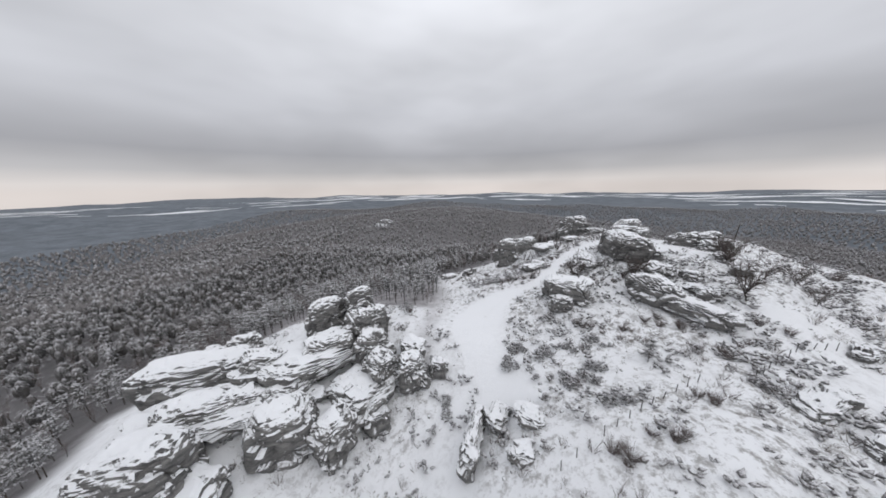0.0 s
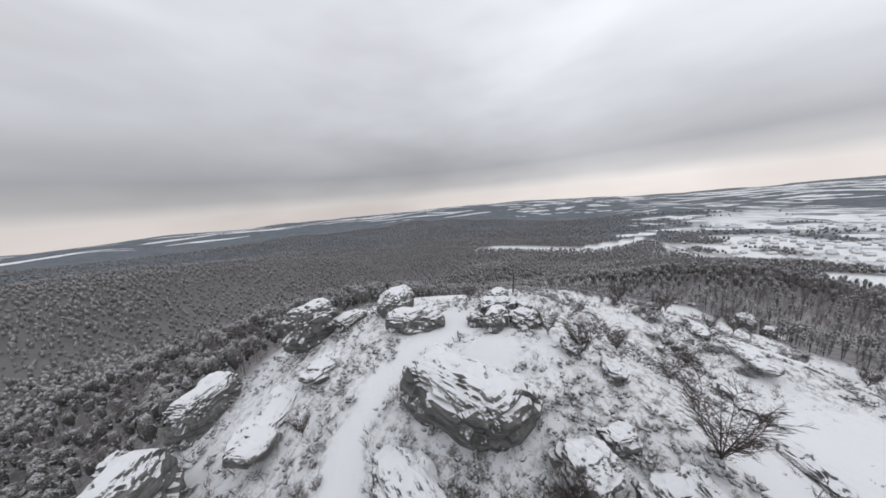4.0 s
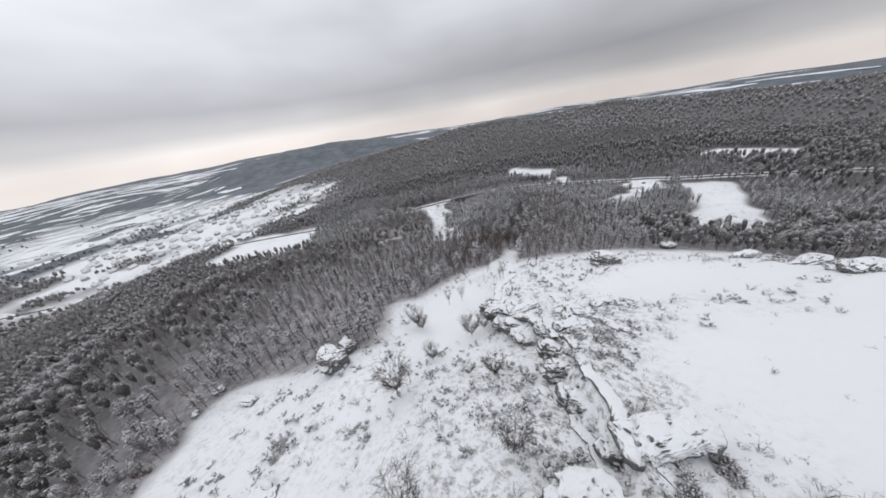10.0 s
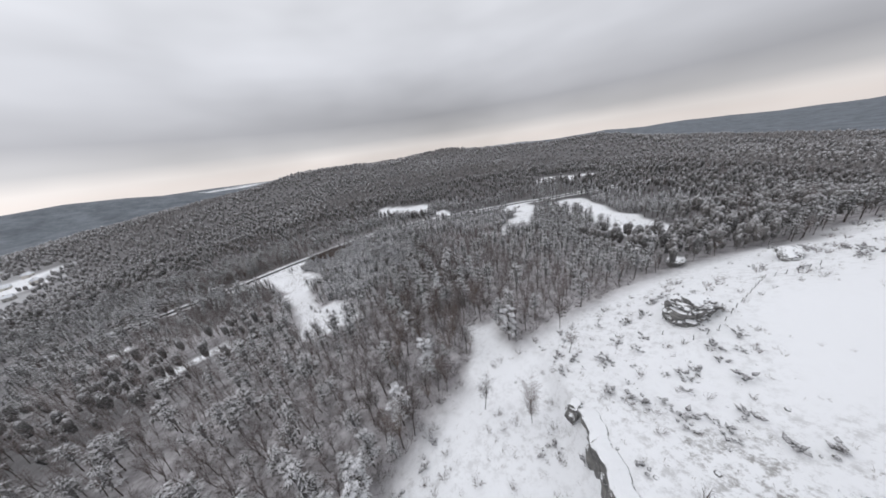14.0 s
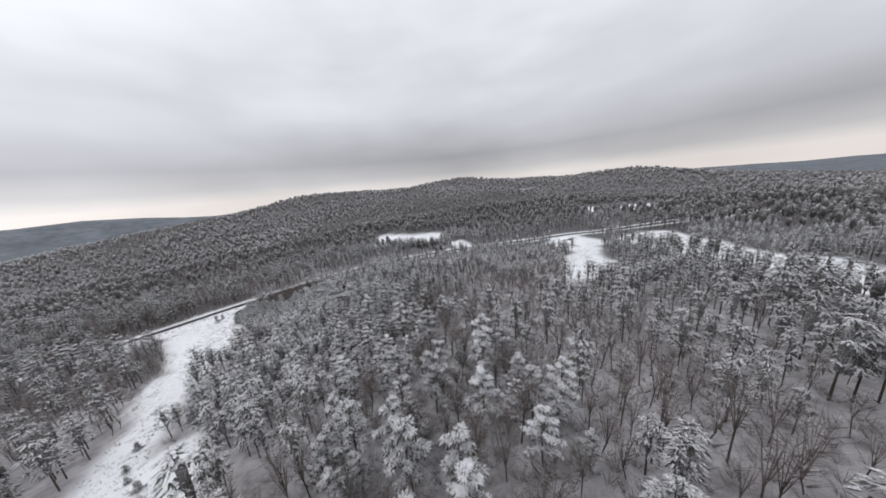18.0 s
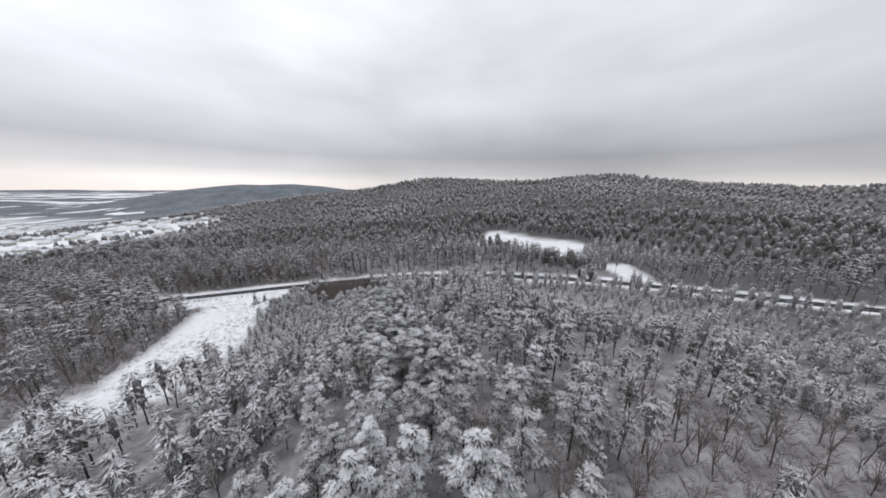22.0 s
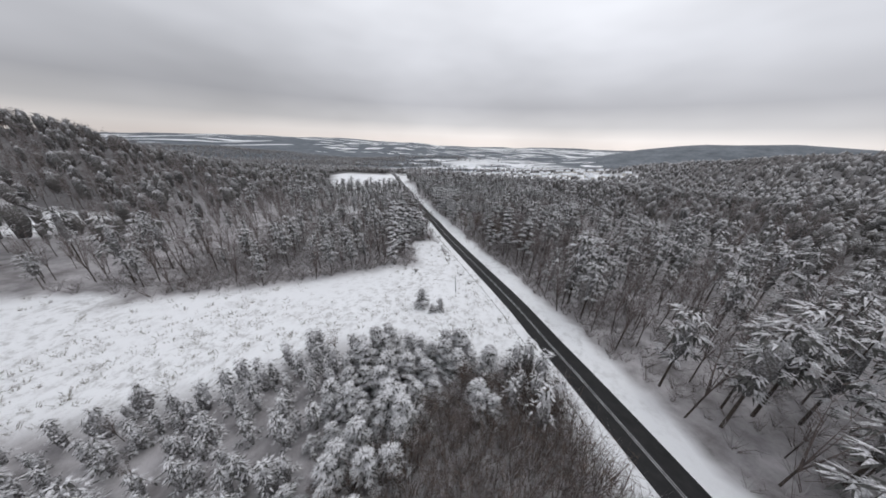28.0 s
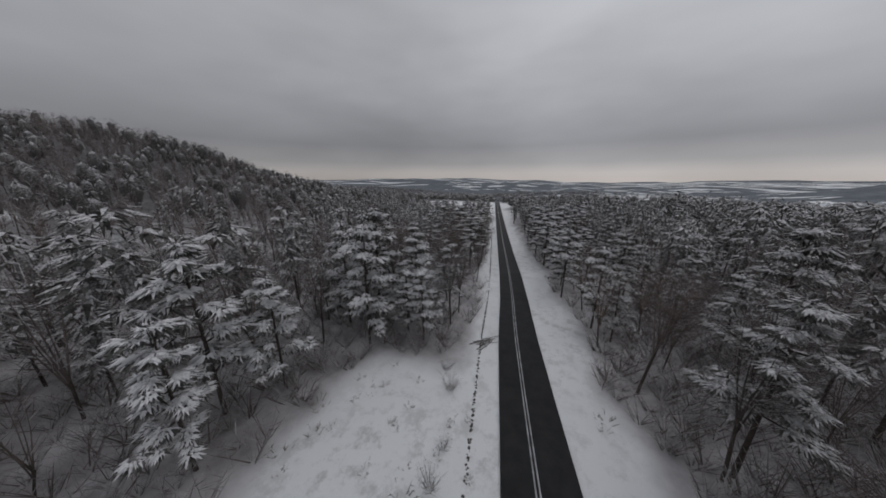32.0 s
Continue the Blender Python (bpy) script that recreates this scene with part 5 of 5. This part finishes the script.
x, y = x[keep], y[keep]
scatter("brown_thicket", saplings, [(a, b, c, r.uniform(0.7, 1.15), r.uniform(0, 6.28), r.randint(6)) for a, b, c in zip(x, y, ground(x, y))], [m_brown_twig, m_frost_twig], "dense brown thicket of bare saplings beside the road", "thicket")

# single trees and bushes of the hill
wide = [tree_thing("bare_bush_tree", *bare_pieces(random.Random(240 + k), 12.0, 12, 17, 0.52, (0.1, 0.2), sprays=7, stout=1.6), [m_dark_twig, m_twig], "bare_crown", "wide bare tree branching from the ground", "tree", "bare trees of the hill") for k in range(4)]
spots = []
for x, y, h in ((72.5, 74.8, 13), (34.8, 94.5, 9), (53.2, 90.6, 8), (83.9, 95.8, 8), (40.4, 137.7, 6), (122.6, 73.3, 7), (87, 103, 8), (82.6, 95, 8), (52.4, 92, 7), (123, 75, 5), (98.5, 89.5, 7), (94, 79.5, 6), (98.8, 133.8, 6), (139, 187, 7), (144, 93, 6), (160, 63, 8), (166.6, 40, 8), (175.5, 7.4, 7), (128, 78, 5), (153.6, 79, 7), (192.9, 50, 12), (176, 75, 10), (155.7, 92, 10), (189.8, 31, 7), (180, 12, 11), (174, 40.5, 4), (204.5, 7.5, 9), (208, 6, 10)):
    spots.append((x, y, float(ground(x, y)) - 0.1, h / 12, x * 0.7 + y, len(spots) % 4))
plant_things(wide, spots)
spots = []
for x, y, h in ((182.6, 9, 11), (191.4, 28.8, 8), (197.4, -13, 10), (191, -15.7, 11), (192, 44, 9), (172.8, -40, 10), (181.6, -47.7, 12), (171.5, -42.7, 12), (150, -75, 14), (146.6, -62, 12), (153, -50.6, 9), (194.9, -59, 15), (60.5, -69, 11), (135.5, 77.8, 7)):
    ob = copy_thing(bares[len(spots) % 5], pose(x, y, float(ground(x, y)) - 0.1, 0, 0, 50 * x))
    ob.scale = (h / 12,) * 3
    tagged(ob, "lone bare tree on the open snow slope", group="bare trees of the hill")
    spots.append(x)
for x, y, h in ((37.8, 55.1, 6), (149, 83, 8), (143.5, 80.6, 8), (-27.8, 87, 6), (8, 58, 4)):
    ob = copy_thing(pines[int(x) % 5], pose(x, y, float(ground(x, y)) - 0.1, 0, 0, 50 * x))
    ob.scale = (h / 12 * 1.2, h / 12 * 1.2, h / 12)
    tagged(ob, "small crooked pine growing among the rocks", group="pines of the hill")

# shrubs that can be told apart
def bush_thing(name, seed, clumps, label, category, group):
    r = random.Random(seed)
    thing = tagged(new(name), label, category, group)
    pieces = []
    for _ in range(clumps):
        a, d = r.uniform(0, 6.28), 1.15 * r.random() ** 0.6
        h = r.uniform(0.15, 1.25) * (1.25 - 0.7 * d)
        pieces.append(clump(r, np.array([math.cos(a) * d, math.sin(a) * d, h]), np.array([math.cos(a), math.sin(a), r.uniform(0.1, 1.1)]), 0.55, 0.17, 0.13, 0.8))
    co, f, m = gather(pieces)
    part("foliage", tri_mesh("foliage", co, f, [m_snow_needles, m_snow_needles], m), thing)
    co, f, m = stalk_pieces(r, 14, 1.3, 0.7, 0.035)
    part("twig_tuft", tri_mesh("twig_tuft", co, f, [m_twig, m_frost_twig], m), thing)
    return thing


def rod_thing(seed, rods, height, lean, label):
    thing = tagged(new("bare_shrub"), label, "shrub", "bare shrubs of the hill")
    co, f, m = stalk_pieces(random.Random(seed), rods, height, lean, 0.045)
    part("twig_tuft", tri_mesh("twig_tuft", co, f, [m_twig, m_frost_twig], m), thing)
    return thing


junipers = [bush_thing("juniper", 280 + k, 55, "dark juniper bush half buried in snow", "bush", "junipers of the hill") for k in range(4)]
r = random.Random(61)
spots = []
for x, y in [(8.3, 61.7), (17.5, 62.6), (13.3, 66.8), (22.8, 63.2), (29.8, 65.3), (17.7, 50.8), (22.2, 51.4), (26.3, 52.3), (25.4, 42.7), (51.4, 48.3), (-13.5, 61.2), (-6.1, 51.8), (-18.9, 69.6), (17.8, 117.3), (12.0, 122.2), (6.0, 124.9), (21.0, 107.6), (28.1, 119.7), (149.3, 82.8), (143.8, 79.5), (189.0, 80.7), (224.5, 67.3), (174.8, 85.2), (207.6, 93.3), (219.2, 80.5), (231.3, 99.7), (137.9, 65.5), (129.9, 59.7), (136.1, 65.0), (132.2, 80.4), (171.4, 96.6), (246.1, 83.0), (279.8, 93.5)]:
    for _ in range(3):
        a, b = x + r.uniform(-2.6, 2.6), y + r.uniform(-2.6, 2.6)
        spots.append((a, b, float(ground(a, b)) - 0.1, r.uniform(0.8, 1.6), r.uniform(0, 6.28), r.randrange(4)))
for _ in range(70):
    a, b = r.gauss(172, 24), r.gauss(132, 24)
    spots.append((a, b, float(ground(a, b)) - 0.1, r.uniform(0.9, 1.9), r.uniform(0, 6.28), r.randrange(4)))
plant_things(junipers, spots)
rods = [rod_thing(290 + k, 60, 2.4, 0.55, "thick bare shrub of grey rods in the snow") for k in range(4)]
spots = []
for x, y in [(23.4, 32.9), (30.6, 36.0), (37.7, 41.8), (71.6, 66.5), (54.0, 67.8), (31.9, 70.9), (60.1, 59.9), (52.7, 59.2), (48.5, 70.5), (36.9, 67.0), (-28.9, 90.9), (-13.1, 32.1), (13.9, 117.8), (18.3, 140.4), (2.7, 140.1), (13.0, 155.0), (36.2, 129.6), (44.3, 93.6), (46.2, 105.2), (52.8, 91.5), (21.0, 111.7), (30.0, 121.2), (-8.2, 151.0), (182.6, 92.0), (198.2, 86.8), (144.1, 83.7), (125.0, 70.6), (129.8, 73.4), (275.7, 81.3), (169.8, 93.3)]:
    for _ in range(4):
        a, b = x + r.uniform(-3.2, 3.2), y + r.uniform(-3.2, 3.2)
        spots.append((a, b, float(ground(a, b)) - 0.1, r.uniform(0.6, 1.2), r.uniform(0, 6.28), r.randrange(4)))
for _ in range(50):
    a, b = r.gauss(180, 26), r.gauss(122, 26)
    spots.append((a, b, float(ground(a, b)) - 0.1, r.uniform(0.7, 1.4), r.uniform(0, 6.28), r.randrange(4)))
plant_things(rods, spots)

# ---- posts and fences ----


def post(name, x, y, height, width, lean, label, group):
    bm = bmesh.new()
    bmesh.ops.create_cone(bm, cap_ends=True, segments=7, radius1=width / 2, radius2=width * 0.4, depth=height)
    bmesh.ops.translate(bm, verts=bm.verts, vec=(0, 0, height / 2 - 0.3))
    for v in bm.verts:
        if v.co.z > 1:
            v.co.z += 0.12 * width * math.sin(5 * v.co.x / width)
    me = bpy.data.meshes.new(name)
    bm.to_mesh(me)
    bm.free()
    me.materials.append(m_wood)
    ob = new(name, me)
    ob.matrix_world = pose(x, y, float(ground(x, y)), lean, lean * 0.6, 17 * x)
    return tagged(ob, label, "post", group)


def fence(line, step, height):
    r = random.Random(5)
    for (ax, ay), (bx, by) in zip(line, line[1:]):
        n = max(1, round(math.hypot(bx - ax, by - ay) / step))
        for k in range(n):
            u = (k + r.uniform(-0.1, 0.1)) / n
            post("fence_post", ax + (bx - ax) * u, ay + (by - ay) * u, height * r.uniform(0.85, 1.1), 0.16, r.uniform(-5, 5), "grey weathered wooden fence post in the snow", "fence posts on the hill")


fence([(13, 32), (20.4, 35.8), (33, 42.8), (44.6, 49.1)], 3.2, 2.2)
fence([(54, 50.4), (64.3, 56.6), (72.5, 61.1), (80, 62.3), (92, 62)], 3.0, 2.2)
fence([(131, -42), (131.5, -37), (122, -35.5), (114, -37.5), (102, -40), (89, -43), (70, -38)], 3.4, 1.9)
post("wooden_pole", 105.3, 120, 7.2, 0.45, 3, "tall dark wooden pole on the hilltop", "poles")
post("wooden_pole", 302, -284.1, 4.4, 0.18, 8, "thin leaning wooden pole in the meadow", "poles")


# ---- the town on the plain ----


def box_mesh(name, lx, ly, z0, z1, mat):
    bm = bmesh.new()
    bmesh.ops.create_cube(bm, size=1)
    for v in bm.verts:
        v.co = (v.co.x * lx, v.co.y * ly, z0 if v.co.z < 0 else z1)
    bmesh.ops.bevel(bm, geom=bm.edges[:], offset=0.05, segments=1, affect="EDGES")
    me = bpy.data.meshes.new(name)
    bm.to_mesh(me)
    bm.free()
    me.materials.append(mat)
    return me


def house_thing(lx, ly, wall, rise, mat):
    """A plastered house with a snow-covered gable roof, windows and a chimney."""
    thing = tagged(new("house"), "pale plastered house with a snow-covered gable roof", "house", "houses of the town")
    walls = part("wall", box_mesh("wall", lx, ly, -1.5, wall, mat), thing)
    bm = bmesh.new()
    e, t = 0.5, 0.35
    for lift in (0, t):
        for x in (-lx / 2 - e, lx / 2 + e):
            for y, z in ((-ly / 2 - e, wall - 0.3), (0, wall + rise), (ly / 2 + e, wall - 0.3)):
                bm.verts.new((x, y, z + lift))
    bm.verts.ensure_lookup_table()
    v = bm.verts
    for f in ((6, 9, 10, 7), (7, 10, 11, 8), (0, 1, 4, 3), (1, 2, 5, 4), (0, 6, 7, 1), (1, 7, 8, 2), (3, 4, 10, 9), (4, 5, 11, 10), (0, 3, 9, 6), (2, 8, 11, 5)):
        bm.faces.new([v[i] for i in f])
    for x in (-lx / 2, lx / 2):
        bm.faces.new([bm.verts.new((x, -ly / 2, wall - 0.1)), bm.verts.new((x, 0, wall + rise - 0.1)), bm.verts.new((x, ly / 2, wall - 0.1))])
    bmesh.ops.recalc_face_normals(bm, faces=bm.faces)
    me = bpy.data.meshes.new("roof")
    bm.to_mesh(me)
    bm.free()
    me.materials.append(m_snow_clump)
    roof = part("roof", me, thing)
    ch = part("chimney", box_mesh("chimney", 0.7, 0.7, wall + rise * 0.4, wall + rise + 0.9, m_brick), roof)
    ch.location = (lx * 0.2, 0.4, 0)
    pane = box_mesh("window", 1.2, 0.12, 0, 1.3, m_glass)
    for x in (-lx * 0.27, lx * 0.27):
        for y in (-ly / 2, ly / 2):
            part("window", pane, thing).location = (x, y, 1.0)
    return thing


m_brick = mottled("chimney_brick", (0.18, 0.08, 0.06), (0.3, 0.15, 0.11), 2.0, 0.9)
m_glass = mottled("dark_window", (0.02, 0.022, 0.025), (0.035, 0.037, 0.04), 1.0, 0.15)
m_plaster_grey = mottled("grey_plaster", (0.28, 0.27, 0.26), (0.4, 0.39, 0.37), 0.3, 0.9)
models = [house_thing(12, 9, 4.5, 4, m_plaster), house_thing(10, 8, 5.5, 3.5, m_plaster_grey), house_thing(15, 10, 3.6, 4.5, m_plaster)]
r = random.Random(31)
used = set()
town = []
while len(town) < 210:
    x = 700 + 1150 * r.random() ** 1.25
    y = -400 - 0.12 * (x - 1480) + r.gauss(0, 190)
    if openness(np.array([x]), np.array([y]))[0] < 0.3 or road_place(np.array([x]), np.array([y]))[0][0] < 14 or any(math.hypot(x - a, y - b) < 22 for a, b in town):
        continue
    town.append((x, y))
    k = r.randrange(3)
    m = pose(x, y, float(ground(x, y)), 0, 0, 20 + r.choice((0, 90)) + r.uniform(-12, 12))
    if k in used:
        copy_thing(models[k], m)
    else:
        used.add(k)
        models[k].matrix_basis = m


# ---- things beside the road ----
shrubs_by_road = [tagged(new("roadside_shrub"), "thin frosted shrub beside the roadside ditch", "shrub", "shrubs beside the road") for _ in range(2)]
for k, ob in enumerate(shrubs_by_road):
    co, f, m = stalk_pieces(random.Random(270 + k), 40, 2.2, 0.4, 0.02)
    part("twig_tuft", tri_mesh("twig_tuft", co, f, [m_frost_twig, m_twig], m), ob)
spots = []
for k, (u, side) in enumerate(((331.0, 7.2), (333.4, 7.9), (335.0, 6.9), (336.2, 7.6), (338.5, 7.3), (341.0, 7.0), (346.5, 7.5), (349.0, 8.3), (321.0, 7.4), (315.0, 8.4), (309.5, 7.6), (327.0, 8.8))):
    i = min(range(len(ROAD_LINE)), key=lambda n: abs(ROAD_LINE[n][0] - u))
    x, y = u - 0.34 * side, ROAD_LINE[i][1] + (u - ROAD_LINE[i][0]) * 0.36 + 0.94 * side
    spots.append((x, y, float(ground(x, y)), 0.6 + 0.07 * (k * 5 % 8), 1.3 * k, k % 2))
plant_things(shrubs_by_road, spots)
for x, y, h in ((238, -152, 2.6), (233.5, -147, 3.0), (247, -160, 2.2), (243, -155.5, 1.8), (251, -168, 2.4), (229, -143, 2.2)):
    ob = copy_thing(youngs[int(10 * h) % 5], pose(x, y, float(ground(x, y)) - 0.1, 0, 0, 90 * h))
    ob.scale = (h / 12 * 1.6, h / 12 * 1.6, h / 12)
    tagged(ob, "low young pine under snow in the clearing", group="saplings in the meadow")
for x, y, h in ((293.2, -276.8, 4.6), (292.4, -281.0, 3.2), (291.0, -279.5, 2.2)):
    ob = copy_thing(youngs[int(10 * h) % 5], pose(x, y, float(ground(x, y)) - 0.1, 0, 0, 90 * h))
    ob.scale = (h / 12 * 1.5, h / 12 * 1.5, h / 12)
    tagged(ob, "small round pine sapling laden with snow in the meadow", group="saplings in the meadow")


def heap(name, x, y, sticks, length, turn, label, category):
    """A low heap of fallen branches."""
    r = random.Random(int(x))
    thing = tagged(new(name), label, category)
    pieces, snow = [], []
    for _ in range(sticks):
        a = radians(turn) + r.uniform(-0.5, 0.5)
        c = np.array([r.uniform(-0.3, 0.3) * length, r.uniform(-0.25, 0.25) * length * 0.5, r.uniform(0.05, 0.35)])
        d = np.array([math.cos(a), math.sin(a), r.uniform(-0.1, 0.2)]) * length * r.uniform(0.25, 0.5)
        pieces.append(limb(c - d, c + d, 0.06, 0.02, 4))
        snow.append(clump(r, c + d * r.uniform(-0.6, 0.8), d, 0.6, 0.2, 0.12, 0.8))
    co, f, m = gather(pieces)
    part("branch", tri_mesh("branch", co, f, [m_bark], [0] * len(f)), thing)
    co, f, m = gather(snow)
    part("needles", tri_mesh("needles", co, f, [m_snow_needles, m_snow_needles], m), thing)
    thing.location = (x, y, float(ground(x, y)))
    return thing


heap("fallen_branch", 353.5, -274.2, 9, 3.6, -35, "fallen pine branch lying at the roadside", "branch")
heap("brush_heap", 313.4, -271.5, 12, 2.2, 10, "small dark heap of brushwood in the snow", "brushwood")
heap("brush_heap", 319, -263, 14, 3.0, 40, "snow-covered heap of brushwood at the wood's edge", "brushwood")
r = np.random.RandomState(51)
ditch = []
for p, q in zip(ROAD_LINE, ROAD_LINE[1:]):
    if 265 < p[0] < 480:
        d = Vector((q[0] - p[0], q[1] - p[1], 0)).normalized()
        for k in range(70):
            u = r.uniform(0, 1)
            x, y = p[0] + (q[0] - p[0]) * u - d.y * (ROAD_WIDTH / 2 + 2.2 + r.uniform(-0.1, 0.1)), p[1] + (q[1] - p[1]) * u + d.x * (ROAD_WIDTH / 2 + 2.2 + r.uniform(-0.1, 0.1))
            ditch.append((x, y, float(ground(x, y)) - 0.02, r.uniform(0.06, 0.16), r.uniform(0, 6.28), r.randint(8)))
scatter("ditch_stones", stones, ditch, [m_wood], "dark clods along the edge of the roadside ditch", "ditch")


def wheel_mesh(radius, width, mat, sides=18):
    bm = bmesh.new()
    bmesh.ops.create_cone(bm, cap_ends=True, segments=sides, radius1=radius, radius2=radius, depth=width)
    bmesh.ops.rotate(bm, verts=bm.verts, matrix=Matrix.Rotation(radians(90), 3, "X"))
    bmesh.ops.bevel(bm, geom=[e for e in bm.edges if len(e.link_faces[0].verts) > 5 or len(e.link_faces[1].verts) > 5], offset=0.03, segments=2, affect="EDGES")
    me = bpy.data.meshes.new("wheel")
    bm.to_mesh(me)
    bm.free()
    me.materials.append(mat)
    return me


def loft(name, rings, mat):
    """A closed body through cross-sections: x, half width, low z, high z."""
    bm = bmesh.new()
    loops = []
    for x, w, lo, hi in rings:
        loops.append([bm.verts.new(c) for c in ((x, -w, lo), (x, w, lo), (x, w, (lo + hi) / 2), (x, w * 0.86, hi), (x, -w * 0.86, hi), (x, -w, (lo + hi) / 2))])
    for a, b in zip(loops, loops[1:]):
        for k in range(6):
            bm.faces.new((a[k], a[(k + 1) % 6], b[(k + 1) % 6], b[k]))
    bm.faces.new(loops[0][::-1])
    bm.faces.new(loops[-1])
    bmesh.ops.recalc_face_normals(bm, faces=bm.faces)
    bmesh.ops.bevel(bm, geom=bm.edges[:], offset=0.04, segments=1, affect="EDGES")
    me = bpy.data.meshes.new(name)
    bm.to_mesh(me)
    bm.free()
    me.materials.append(mat)
    return me


m_paint = mottled("dark_car_paint", (0.02, 0.021, 0.024), (0.035, 0.036, 0.04), 2.0, 0.3)
m_rubber = mottled("tyre_rubber", (0.012, 0.012, 0.012), (0.022, 0.022, 0.022), 5.0, 0.85)
car = tagged(new("car"), "dark parked car with snow on its roof in the clearing", "car")
part("body", loft("body", [(-2.2, 0.8, 0.35, 0.85), (-1.9, 0.88, 0.3, 0.98), (0.9, 0.9, 0.3, 0.95), (1.9, 0.86, 0.3, 0.85), (2.2, 0.75, 0.35, 0.7)], m_paint), car)
part("cabin", loft("cabin", [(-1.7, 0.8, 0.95, 1.0), (-1.2, 0.78, 0.95, 1.42), (0.1, 0.78, 0.95, 1.45), (0.95, 0.8, 0.93, 0.98)], m_glass), car)
part("roof_snow", loft("roof_snow", [(-1.3, 0.6, 1.42, 1.5), (-0.6, 0.72, 1.44, 1.6), (0.05, 0.66, 1.44, 1.54)], m_snow_clump), car, "cap of fresh snow")
part("bonnet_snow", loft("bonnet_snow", [(1.0, 0.7, 0.95, 1.0), (1.5, 0.74, 0.9, 1.02), (2.0, 0.6, 0.8, 0.88)], m_snow_clump), car, "fresh snow on the bonnet")
tyre = wheel_mesh(0.32, 0.22, m_rubber)
for x in (-1.35, 1.4):
    for y in (-0.82, 0.82):
        part("wheel", tyre, car).location = (x, y, 0.32)
car.matrix_world = pose(18.5, -289.5, float(ground(18.5, -289.5)) + 0.02, 0, 0, -8)
